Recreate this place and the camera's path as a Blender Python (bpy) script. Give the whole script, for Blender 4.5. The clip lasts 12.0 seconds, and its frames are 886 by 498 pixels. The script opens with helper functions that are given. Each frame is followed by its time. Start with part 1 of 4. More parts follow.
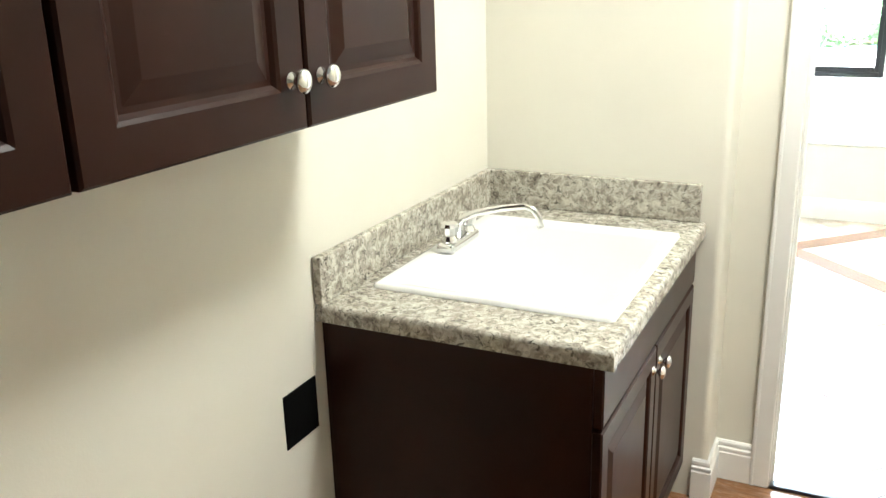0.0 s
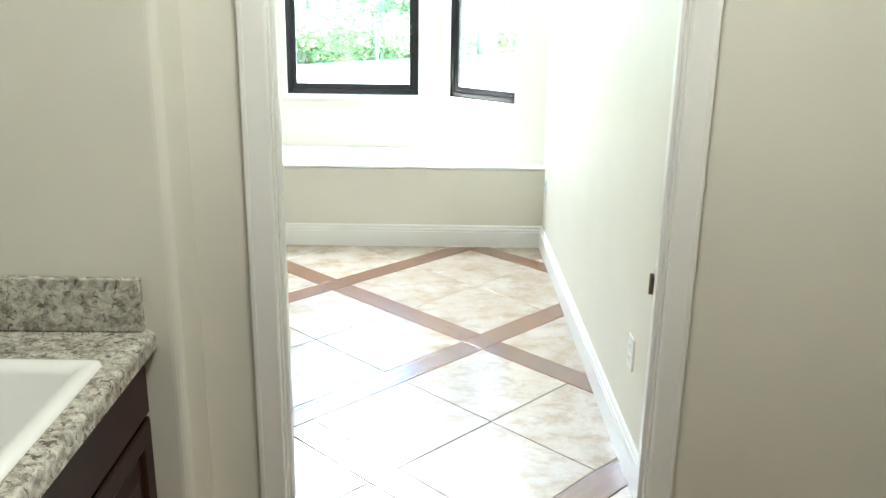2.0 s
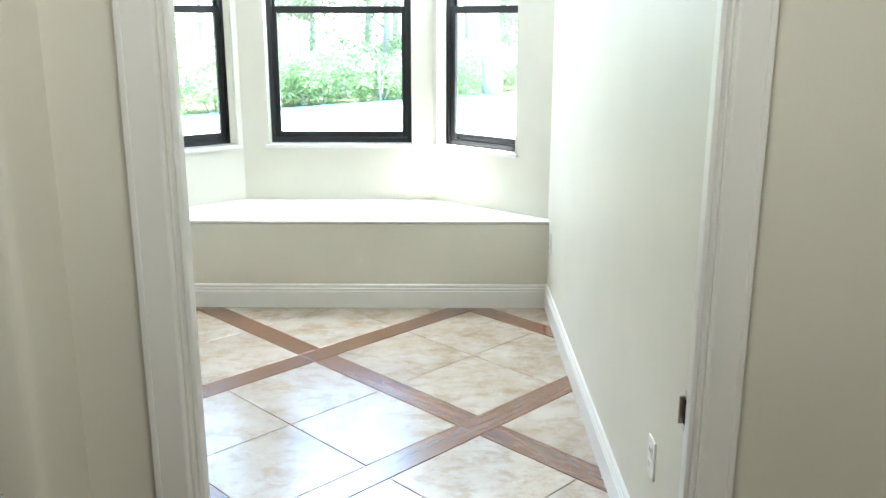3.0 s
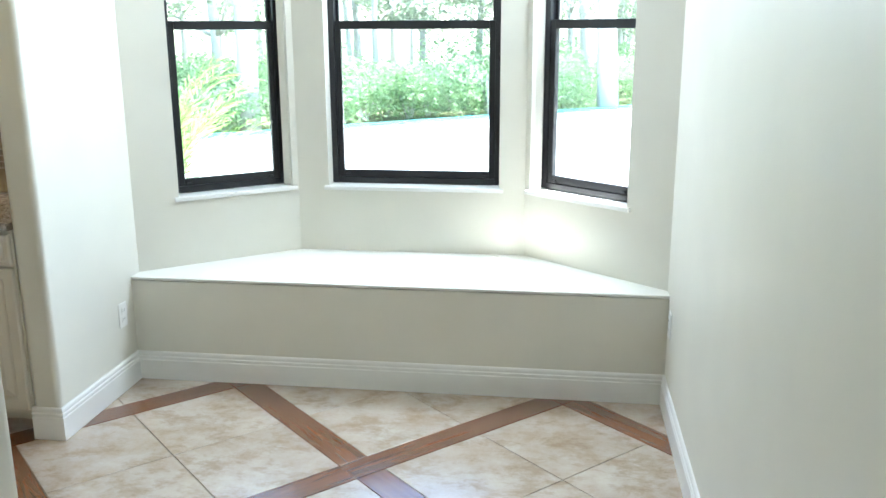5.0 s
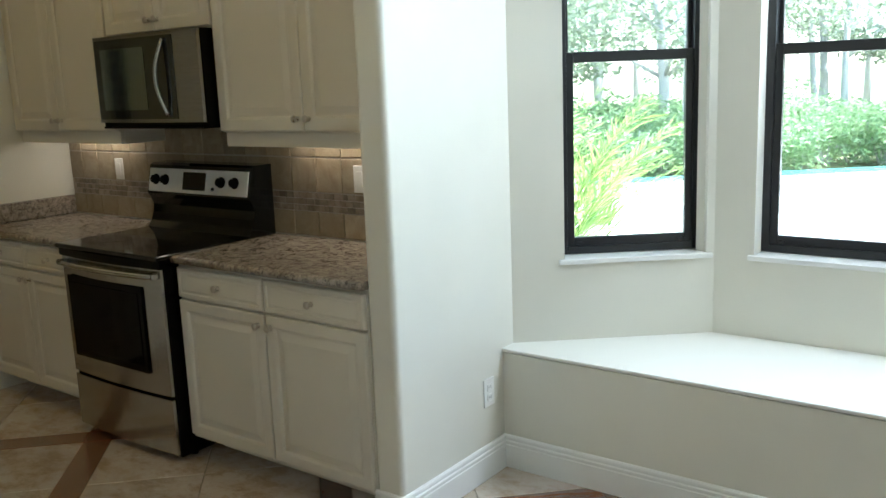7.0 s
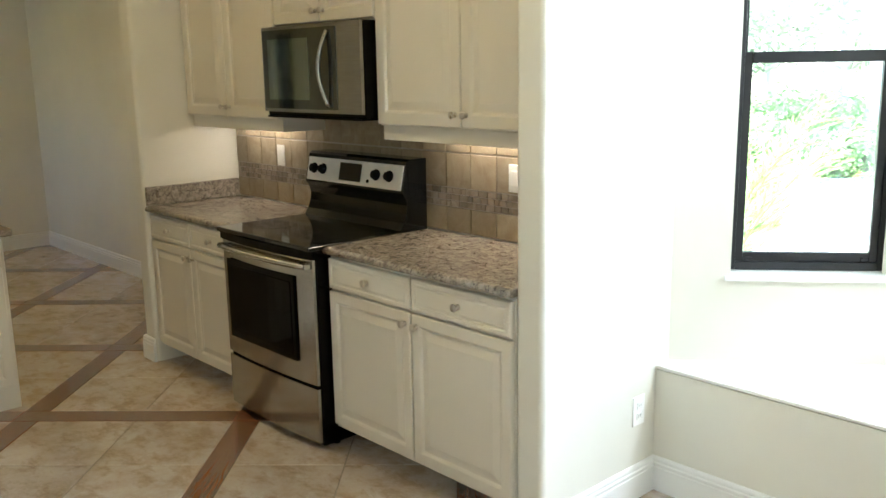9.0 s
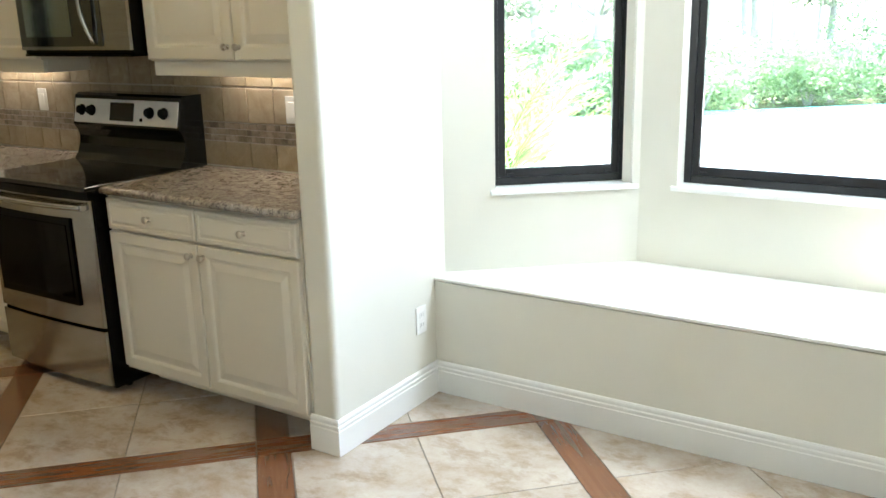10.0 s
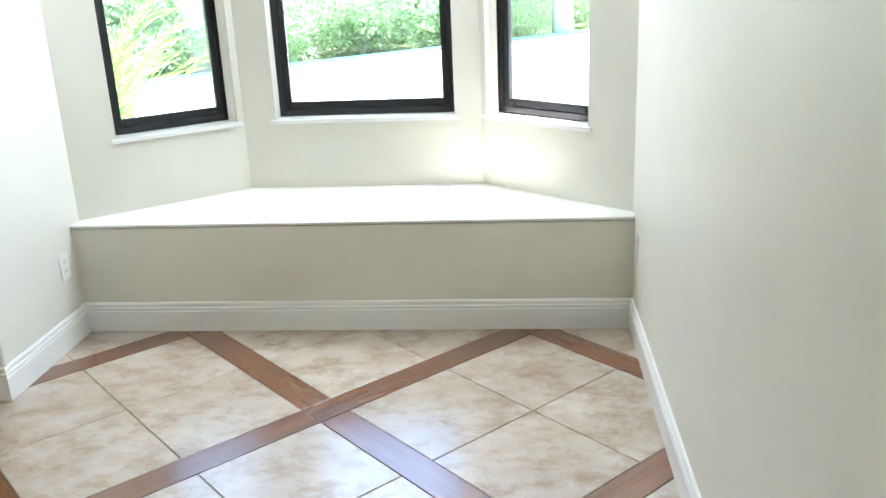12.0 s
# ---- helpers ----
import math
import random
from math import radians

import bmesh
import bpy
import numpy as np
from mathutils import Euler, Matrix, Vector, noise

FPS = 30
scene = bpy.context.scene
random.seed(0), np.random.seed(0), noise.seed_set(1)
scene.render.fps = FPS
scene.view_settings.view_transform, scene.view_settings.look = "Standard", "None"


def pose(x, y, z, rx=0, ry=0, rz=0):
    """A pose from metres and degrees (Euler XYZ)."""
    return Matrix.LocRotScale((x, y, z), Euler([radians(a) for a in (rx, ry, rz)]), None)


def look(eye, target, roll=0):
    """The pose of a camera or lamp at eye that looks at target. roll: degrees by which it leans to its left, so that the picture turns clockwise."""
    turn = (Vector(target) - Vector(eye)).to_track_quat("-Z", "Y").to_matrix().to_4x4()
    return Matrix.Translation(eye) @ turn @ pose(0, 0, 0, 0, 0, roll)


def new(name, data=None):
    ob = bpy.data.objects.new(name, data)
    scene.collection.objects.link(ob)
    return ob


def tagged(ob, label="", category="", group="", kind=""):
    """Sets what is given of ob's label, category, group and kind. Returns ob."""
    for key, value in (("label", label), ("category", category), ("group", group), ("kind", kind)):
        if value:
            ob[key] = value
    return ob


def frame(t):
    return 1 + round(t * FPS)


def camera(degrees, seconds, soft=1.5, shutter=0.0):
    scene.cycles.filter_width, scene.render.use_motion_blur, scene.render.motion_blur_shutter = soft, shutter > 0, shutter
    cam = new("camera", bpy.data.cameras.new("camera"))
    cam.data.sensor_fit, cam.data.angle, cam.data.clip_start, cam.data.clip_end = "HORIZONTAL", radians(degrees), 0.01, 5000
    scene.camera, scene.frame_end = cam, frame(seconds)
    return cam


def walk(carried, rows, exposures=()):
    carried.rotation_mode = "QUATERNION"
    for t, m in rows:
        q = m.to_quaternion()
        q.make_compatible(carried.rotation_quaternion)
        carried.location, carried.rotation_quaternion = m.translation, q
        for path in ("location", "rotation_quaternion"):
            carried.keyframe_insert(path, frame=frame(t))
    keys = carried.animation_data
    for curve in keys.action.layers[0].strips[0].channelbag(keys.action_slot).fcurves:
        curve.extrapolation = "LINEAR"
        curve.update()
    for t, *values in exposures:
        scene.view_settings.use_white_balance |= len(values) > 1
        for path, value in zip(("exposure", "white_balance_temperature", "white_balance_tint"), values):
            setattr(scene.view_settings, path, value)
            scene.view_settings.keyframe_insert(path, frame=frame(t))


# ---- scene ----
cam = camera(54.0, 12.0)
PATH = [
    (0, (1.141, -6.114, 1.607), (0.289, -4.407, 1.007), -1.6),
    (0.5, (1.195, -5.950, 1.565), (0.521, -4.191, 0.892), -2.9),
    (1, (1.282, -5.763, 1.583), (0.863, -3.935, 0.890), -2.2),
    (1.5, (1.311, -5.488, 1.553), (1.169, -3.609, 0.883), -1.5),
    (2, (1.310, -5.246, 1.585), (1.328, -3.334, 0.998), 0.9),
    (2.5, (1.331, -5.016, 1.598), (1.386, -3.091, 1.058), 0.9),
    (3, (1.392, -4.770, 1.585), (1.387, -2.836, 1.080), 0.1),
    (4.8, (1.489, -3.821, 1.621), (1.314, -1.890, 1.130), -0.1),
    (5, (1.484, -3.736, 1.633), (1.224, -1.814, 1.143), -0.2),
    (5.5, (1.449, -3.557, 1.625), (1.017, -1.656, 1.177), 0.1),
    (6, (1.498, -3.321, 1.599), (0.831, -1.476, 1.211), -0.5),
    (6.5, (1.482, -3.064, 1.589), (0.533, -1.342, 1.228), -1.9),
    (7, (1.357, -2.875, 1.581), (0.176, -1.305, 1.203), -2.2),
    (7.5, (1.299, -2.785, 1.643), (-0.124, -1.438, 1.242), -0.9),
    (7.7, (1.257, -2.769, 1.650), (-0.230, -1.489, 1.260), -0.9),
    (9.3, (1.282, -2.792, 1.606), (-0.105, -1.412, 1.195), -1.0),
    (9.5, (1.316, -2.853, 1.584), (0.040, -1.374, 1.154), -1.4),
    (10, (1.407, -2.916, 1.549), (0.359, -1.292, 1.035), -1.4),
    (10.5, (1.396, -3.124, 1.552), (0.559, -1.397, 0.989), -0.7),
    (11, (1.415, -3.276, 1.551), (0.686, -1.508, 0.968), -1.7),
    (11.5, (1.438, -3.409, 1.544), (0.914, -1.578, 0.934), -1.6),
    (12, (1.491, -3.586, 1.562), (1.314, -1.696, 0.932), -2.5),
]
walk(cam, [(t, look(eye, target, roll)) for t, eye, target, roll in PATH],
     exposures=[(0, 5.31, 6050, 10), (1.0, 4.89, 6050, 9), (2.0, 4.25, 6000, 8), (3.0, 3.79, 5950, 9), (5.0, 3.39, 5800, 9), (6.5, 2.99, 5800, 7.5), (7.7, 2.99, 5950, 9), (9.3, 4.17, 6050, 10),
                (10.0, 3.87, 6000, 11), (11.0, 3.57, 6000, 12.5), (12, 3.49, 6050, 12.5)])

# ---- world, sun, lamps ----
SUN_EL, SUN_AZ = radians(65), radians(76)      # azimuth from +y towards +x
world = bpy.data.worlds.new("sky")
scene.world = world
world.use_nodes = True
wn = world.node_tree.nodes
sky = wn.new("ShaderNodeTexSky")
sky.sky_type, sky.sun_disc = "NISHITA", False
sky.sun_elevation, sky.sun_rotation = SUN_EL, SUN_AZ
world.node_tree.links.new(sky.outputs["Color"], wn["Background"].inputs["Color"])
wn["Background"].inputs["Strength"].default_value = 0.15
sun = new("sun", bpy.data.lights.new("sun", "SUN"))
sun.data.energy, sun.data.angle, sun.data.color = 4.5, radians(0.5), (1.0, 0.98, 0.93)
toward = Vector((math.sin(SUN_AZ) * math.cos(SUN_EL), math.cos(SUN_AZ) * math.cos(SUN_EL), math.sin(SUN_EL)))
sun.matrix_world = look(toward * 60, (0, 0, 0))


def sky_lamp(name, x, y, z, w, h, heading, watts, tilt=0.0):
    """The sky's light through the upper part of a window opening; heading: degrees from +y, clockwise, towards which it shines."""
    lamp = new(name, bpy.data.lights.new(name, "AREA"))
    lamp.data.shape, lamp.data.size, lamp.data.size_y, lamp.data.energy = "RECTANGLE", w, h, watts
    lamp.data.color = (0.83, 0.93, 1.0)
    a = radians(heading)
    lamp.matrix_world = look((x, y, z), (x + math.sin(a), y + math.cos(a), z - math.tan(radians(tilt))))


sky_lamp("sky_light_north", 0.733, 0.71, 2.20, 0.78, 0.40, 180, 3.6, 30)
sky_lamp("sky_light_west", -0.225, 0.48, 2.20, 0.48, 0.40, 142, 0.2, 15)
sky_lamp("sky_light_east", 1.690, 0.48, 2.20, 0.48, 0.40, 240, 2.4, 35)

# ---- plan (metres) ----
XR = 1.975            # nook, wall to the right of the seat
XW = -0.505           # nook face of the wing wall
WING = 0.122
YB = -0.022           # front of the window seat
ZB = 0.507            # its top
CEIL = 2.75
YK = -0.11            # kitchen wall behind the range
YD0, YD1 = -3.46, -3.385   # doorway wall, laundry and kitchen faces
DX0, DX1, DH = 0.970, 1.812, 2.05
P0, P1, P2, P3 = Vector((XW, 0.060)), Vector((0.14, 0.60)), Vector((1.315, 0.60)), Vector((XR, 0.045))
CELL = 1.53           # diagonal pitch of the floor's wooden lattice
STRIP = 0.126
CW = 0.058             # width of the door casing
LX0, LY0 = 0.06, -9.8  # laundry: left wall, unseen back wall set far off to weaken its bounce
LYS = -3.615          # laundry: wall behind the sink's end
LX1 = 2.55
FAR = -7.6            # end wall of the space beyond the kitchen

# ---- materials ----
def mat_base(name, rough=0.5, metal=0.0):
    m = bpy.data.materials.new(name)
    m.use_nodes = True
    b = m.node_tree.nodes["Principled BSDF"]
    b.inputs["Roughness"].default_value, b.inputs["Metallic"].default_value = rough, metal
    return m, m.node_tree.nodes, m.node_tree.links, b


def coords(n, l, scale=1.0, shift_random=False, stretch=(1, 1, 1), turn=0.0):
    tc = n.new("ShaderNodeTexCoord")
    mp = n.new("ShaderNodeMapping")
    mp.inputs["Scale"].default_value = [scale * s for s in stretch]
    src = tc.outputs["Object"]
    if turn:
        vr = n.new("ShaderNodeVectorRotate")
        vr.rotation_type = "Z_AXIS"
        vr.inputs["Angle"].default_value = radians(turn)
        l.new(src, vr.inputs["Vector"])
        src = vr.outputs["Vector"]
    l.new(src, mp.inputs["Vector"])
    if shift_random:
        oi = n.new("ShaderNodeObjectInfo")
        vm = n.new("ShaderNodeVectorMath")
        vm.operation = "MULTIPLY"
        vm.inputs[1].default_value = (37.0, 61.0, 13.0)
        l.new(oi.outputs["Random"], vm.inputs[0])
        l.new(vm.outputs["Vector"], mp.inputs["Location"])
    return mp.outputs["Vector"]


def noise_tex(n, l, vec, scale, detail=4.0, rough=0.55, dist=0.0):
    t = n.new("ShaderNodeTexNoise")
    t.inputs["Scale"].default_value, t.inputs["Detail"].default_value = scale, detail
    t.inputs["Roughness"].default_value, t.inputs["Distortion"].default_value = rough, dist
    l.new(vec, t.inputs["Vector"])
    return t.outputs["Fac"]


def ramp(n, l, fac, stops):
    r = n.new("ShaderNodeValToRGB")
    e = r.color_ramp.elements
    while len(e) < len(stops):
        e.new(0.5)
    for el, (p, c) in zip(e, stops):
        el.position, el.color = p, (*c, 1)
    l.new(fac, r.inputs["Fac"])
    return r.outputs["Color"]


def mix(n, l, fac, a, b, mode="MIX"):
    x = n.new("ShaderNodeMix")
    x.data_type, x.blend_type = "RGBA", mode
    for s, v in ((x.inputs["Factor"], fac), (x.inputs["A"], a), (x.inputs["B"], b)):
        if hasattr(v, "is_output"):
            l.new(v, s)
        elif isinstance(v, tuple):
            s.default_value = (*v, 1)
        else:
            s.default_value = v
    return x.outputs["Result"]


def bump(n, l, b, height, strength=0.2, dist=0.01):
    bp = n.new("ShaderNodeBump")
    bp.inputs["Strength"].default_value, bp.inputs["Distance"].default_value = strength, dist
    l.new(height, bp.inputs["Height"])
    l.new(bp.outputs["Normal"], b.inputs["Normal"])


def rough_range(n, l, b, fac, lo, hi):
    mr = n.new("ShaderNodeMapRange")
    mr.inputs["To Min"].default_value, mr.inputs["To Max"].default_value = lo, hi
    l.new(fac, mr.inputs["Value"])
    l.new(mr.outputs["Result"], b.inputs["Roughness"])


def mat_paint(name, col, rough=0.6, orange=0.12, vary=0.05):
    m, n, l, b = mat_base(name, rough)
    v = coords(n, l)
    big = noise_tex(n, l, v, 1.3, 3)
    fine = noise_tex(n, l, v, 190, 2)
    lo = tuple(c * (1 - vary) for c in col)
    hi = tuple(min(1, c * (1 + vary)) for c in col)
    l.new(ramp(n, l, big, [(0.3, lo), (0.7, hi)]), b.inputs["Base Color"])
    bump(n, l, b, fine, orange, 0.002)
    rough_range(n, l, b, big, rough - 0.06, rough + 0.06)
    return m


def mat_plain(name, col, rough=0.4, metal=0.0, vary=0.06, scale=20.0):
    m, n, l, b = mat_base(name, rough, metal)
    v = coords(n, l)
    f = noise_tex(n, l, v, scale, 4)
    l.new(ramp(n, l, f, [(0.3, tuple(c * (1 - vary) for c in col)), (0.7, tuple(min(1, c * (1 + vary)) for c in col))]), b.inputs["Base Color"])
    rough_range(n, l, b, f, max(0.02, rough - 0.05), rough + 0.07)
    return m


def mat_travertine():
    m, n, l, b = mat_base("travertine", 0.28)
    v = coords(n, l, 1.0, True)
    cloud = noise_tex(n, l, v, 3.6, 12, 0.74, 0.2)
    vein = noise_tex(n, l, coords(n, l, 1.0, True, (1.0, 1.5, 1.0)), 6.5, 12, 0.74, 0.2)
    fine = noise_tex(n, l, v, 60, 4)
    base = ramp(n, l, cloud, [(0.30, (0.39, 0.29, 0.195)), (0.46, (0.52, 0.435, 0.355)), (0.62, (0.60, 0.53, 0.462))])
    dark = ramp(n, l, vein, [(0.38, (1, 1, 1)), (0.51, (0, 0, 0))])
    sep = n.new("ShaderNodeRGBToBW")
    l.new(dark, sep.inputs["Color"])
    half = n.new("ShaderNodeMath")
    half.operation = "MULTIPLY"
    half.inputs[1].default_value = 0.6
    l.new(sep.outputs["Val"], half.inputs[0])
    c = mix(n, l, half.outputs["Value"], base, (0.31, 0.215, 0.13))
    oi = n.new("ShaderNodeObjectInfo")
    tint = ramp(n, l, oi.outputs["Random"], [(0.0, (0.88, 0.86, 0.84)), (1.0, (1.0, 1.0, 1.0))])
    l.new(mix(n, l, 1.0, c, tint, "MULTIPLY"), b.inputs["Base Color"])
    rough_range(n, l, b, fine, 0.15, 0.29)
    bump(n, l, b, vein, 0.06, 0.004)
    return m


def mat_wood(name, dark, light, rough=0.3, axis=(1, 12, 12), rand=True, scale=3.0, tone=0.25, turn=0.0, relief=0.06):
    m, n, l, b = mat_base(name, rough)
    v = coords(n, l, 1.0, rand, axis, turn)
    g = noise_tex(n, l, v, scale, 7, 0.65, 0.8)
    f = noise_tex(n, l, v, scale * 9, 3)
    c = ramp(n, l, g, [(0.3, dark), (0.7, light)])
    if rand:
        oi = n.new("ShaderNodeObjectInfo")
        c = mix(n, l, 1.0, c, ramp(n, l, oi.outputs["Random"], [(0, (1 - tone, 1 - tone, 1 - tone)), (1, (1, 1, 1))]), "MULTIPLY")
    l.new(c, b.inputs["Base Color"])
    rough_range(n, l, b, f, rough - 0.06, rough + 0.1)
    bump(n, l, b, g, relief, 0.002)
    return m


def mat_granite(name, cols, rough=0.18, grain=36):
    m, n, l, b = mat_base(name, rough)
    v = coords(n, l)
    vo = n.new("ShaderNodeTexVoronoi")
    vo.inputs["Scale"].default_value = 70
    l.new(mix(n, l, 0.5, v, v), vo.inputs["Vector"])
    bw = n.new("ShaderNodeRGBToBW")
    l.new(vo.outputs["Color"], bw.inputs["Color"])
    n1 = noise_tex(n, l, v, grain, 5, 0.72, 0.9)
    n2 = noise_tex(n, l, v, 12, 4, 0.6, 0.5)
    n3 = noise_tex(n, l, v, grain * 1.35, 4, 0.7, 1.2)
    a = ramp(n, l, n1, [(0.38, cols[0]), (0.46, cols[1]), (0.53, cols[2]), (0.62, cols[3])])
    c = mix(n, l, 0.28, a, ramp(n, l, bw.outputs["Val"], [(0.2, cols[0]), (0.5, cols[2]), (0.8, cols[3])]))
    d = ramp(n, l, n3, [(0.40, (1, 1, 1)), (0.43, (0, 0, 0))])
    dd = n.new("ShaderNodeRGBToBW")
    l.new(d, dd.inputs["Color"])
    c = mix(n, l, dd.outputs["Val"], c, tuple(x * 0.4 for x in cols[0]))
    c = mix(n, l, 0.22, c, ramp(n, l, n2, [(0.35, cols[1]), (0.65, cols[3])]))
    l.new(c, b.inputs["Base Color"])
    rough_range(n, l, b, n1, rough - 0.06, rough + 0.12)
    return m


def mat_steel():
    m, n, l, b = mat_base("stainless_steel", 0.3, 1.0)
    v = coords(n, l, 1.0, False, (1, 1, 90))
    g = noise_tex(n, l, v, 9, 4)
    l.new(ramp(n, l, g, [(0.3, (0.40, 0.395, 0.38)), (0.7, (0.51, 0.505, 0.49))]), b.inputs["Base Color"])
    rough_range(n, l, b, g, 0.13, 0.22)
    return m


def mat_emit(name, col, strength):
    m, n, l, b = mat_base(name, 0.5)
    b.inputs["Base Color"].default_value = (*col, 1)
    b.inputs["Emission Color"].default_value = (*col, 1)
    b.inputs["Emission Strength"].default_value = strength
    return m


def mat_glass():
    m = bpy.data.materials.new("window_glass")
    m.use_nodes = True
    n, l = m.node_tree.nodes, m.node_tree.links
    n.clear()
    out = n.new("ShaderNodeOutputMaterial")
    tr, gl, mx = n.new("ShaderNodeBsdfTransparent"), n.new("ShaderNodeBsdfGlossy"), n.new("ShaderNodeMixShader")
    fr = n.new("ShaderNodeFresnel")
    fr.inputs["IOR"].default_value = 1.45
    tr.inputs["Color"].default_value = (0.93, 0.96, 0.95, 1)
    gl.inputs["Roughness"].default_value = 0.02
    l.new(fr.outputs["Fac"], mx.inputs["Fac"])
    l.new(tr.outputs["BSDF"], mx.inputs[1])
    l.new(gl.outputs["BSDF"], mx.inputs[2])
    l.new(mx.outputs["Shader"], out.inputs["Surface"])
    return m


def mat_leaf(name, dark, light, trans=0.35):
    m, n, l, b = mat_base(name, 0.5)
    gi = n.new("ShaderNodeNewGeometry")
    c = ramp(n, l, gi.outputs["Random Per Island"], [(0.0, dark), (1.0, light)])
    l.new(c, b.inputs["Base Color"])
    tl, mx = n.new("ShaderNodeBsdfTranslucent"), n.new("ShaderNodeMixShader")
    l.new(c, tl.inputs["Color"])
    mx.inputs["Fac"].default_value = trans
    l.new(b.outputs["BSDF"], mx.inputs[1])
    l.new(tl.outputs["BSDF"], mx.inputs[2])
    l.new(mx.outputs["Shader"], n["Material Output"].inputs["Surface"])
    return m


def mat_ground(name, cols, scale, rough=0.85, strength=0.4):
    m, n, l, b = mat_base(name, rough)
    v = coords(n, l)
    a, f = noise_tex(n, l, v, scale, 6, 0.65), noise_tex(n, l, v, scale * 25, 4)
    c = mix(n, l, 0.4, ramp(n, l, a, [(0.3, cols[0]), (0.7, cols[1])]), ramp(n, l, f, [(0.3, cols[0]), (0.7, cols[1])]))
    l.new(c, b.inputs["Base Color"])
    bump(n, l, b, f, strength, 0.02)
    return m


M_WALL = mat_paint("cream_wall_paint", (0.712, 0.688, 0.603), 0.5)
M_CEIL = mat_paint("white_ceiling_paint", (0.82, 0.81, 0.77), 0.8, 0.3)
M_TRIM = mat_paint("white_trim_paint", (0.80, 0.79, 0.76), 0.32, 0.006, 0.02)
M_TRAV = mat_travertine()
M_STRIP = mat_wood("red_brown_wood", (0.165, 0.060, 0.023), (0.250, 0.100, 0.042), 0.22, turn=-45)
M_STRIP_V = mat_wood("red_brown_wood_across", (0.165, 0.060, 0.023), (0.250, 0.100, 0.042), 0.22, turn=45)
M_PLANK = mat_wood("brown_floor_boards", (0.17, 0.075, 0.03), (0.35, 0.18, 0.085), 0.25)
M_GROUT = mat_ground("grout", ((0.40, 0.34, 0.27), (0.48, 0.42, 0.34)), 9)
M_JOINT = mat_ground("dark_floor_joint", ((0.20, 0.165, 0.13), (0.27, 0.225, 0.18)), 9)
M_GRAN_L = mat_granite("grey_granite", ((0.12, 0.10, 0.08), (0.27, 0.24, 0.195), (0.48, 0.45, 0.38), (0.66, 0.64, 0.56)), grain=46)
M_GRAN_K = mat_granite("brown_granite", ((0.075, 0.056, 0.044), (0.20, 0.165, 0.13), (0.32, 0.275, 0.225), (0.42, 0.375, 0.315)))
M_DARK = mat_plain("dark_espresso_wood", (0.022, 0.0062, 0.0034), 0.30, 0.0, 0.18, 5.0)
M_CREAM = mat_paint("cream_cabinet_paint", (0.66, 0.61, 0.51), 0.38, 0.04, 0.03)
M_STEEL = mat_steel()
M_CHROME = mat_plain("chrome", (0.78, 0.78, 0.78), 0.1, 1.0, 0.02)
M_NICKEL = mat_plain("satin_nickel", (0.52, 0.47, 0.40), 0.28, 1.0, 0.04)
M_BLACK = mat_plain("black_enamel", (0.002, 0.002, 0.0022), 0.18)
M_BGLASS = mat_plain("black_glass", (0.006, 0.007, 0.007), 0.05, 0, 0.02)
M_OVEN = mat_plain("oven_glass", (0.002, 0.002, 0.002), 0.05, 0, 0.02)
# steel of the control face, painted paler for the window light it reflects
M_PANEL = mat_plain("pale_lit_steel", (0.74, 0.74, 0.72), 0.42, 0.35, 0.03)
M_FRAME = mat_plain("dark_bronze_aluminium", (0.014, 0.0145, 0.016), 0.34, 0.0, 0.1)
M_CERAMIC = mat_plain("white_ceramic", (0.82, 0.82, 0.79), 0.12, 0, 0.01, 4)
M_PLATE = mat_plain("white_plastic", (0.80, 0.79, 0.75), 0.35, 0, 0.02)
M_GREY = mat_plain("slot_shade_grey", (0.42, 0.41, 0.39), 0.5)
M_SLOT = mat_plain("dark_slot", (0.0025, 0.0025, 0.0025), 0.7)
M_GLASS = mat_glass()
M_SPLASH = mat_wood("tan_splash_tile", (0.27, 0.205, 0.125), (0.43, 0.355, 0.24), 0.34, (3, 3, 3), True, 4.0, 0.3)
M_MOSA = mat_wood("mosaic_stone", (0.20, 0.14, 0.09), (0.50, 0.42, 0.32), 0.32, (2, 2, 2), True, 6.0, 0.5)
M_SEAT = mat_paint("white_seat_paint", (0.80, 0.79, 0.73), 0.45, 0.05, 0.02)
M_LED = mat_emit("warm_light", (1.0, 0.86, 0.68), 1.75)
# glow of the dome lamp added to light the laundry
M_LAUNDRY_FILL = mat_emit("laundry_fill_glow", (1.0, 0.985, 0.87), 2.6)
for m, coat in ((M_TRAV, 0.5), (M_STRIP, 0.75), (M_STRIP_V, 0.75)):
    b = m.node_tree.nodes["Principled BSDF"]
    b.inputs["Specular IOR Level"].default_value = 0.9
    b.inputs["Coat Weight"].default_value, b.inputs["Coat Roughness"].default_value, b.inputs["Coat IOR"].default_value = coat, 0.22, 1.6
M_DARK.node_tree.nodes["Principled BSDF"].inputs["Specular IOR Level"].default_value = 0.15
for m in (M_BLACK, M_SLOT, M_OVEN):
    m.node_tree.nodes["Principled BSDF"].inputs["Specular IOR Level"].default_value = 0.10
M_MIRROR = mat_plain("dark_mirror_glass", (0.15, 0.165, 0.16), 0.06, 1.0, 0.02)
# brighter and greener than the door glass: the reflected outdoors is in the colour
M_MIRROR_G = mat_plain("green_reflection_glass", (0.36, 0.43, 0.40), 0.07, 1.0, 0.03)
M_DECK = mat_ground("pale_concrete", ((0.58, 0.56, 0.52), (0.70, 0.68, 0.63)), 0.6, 0.85, 0.15)
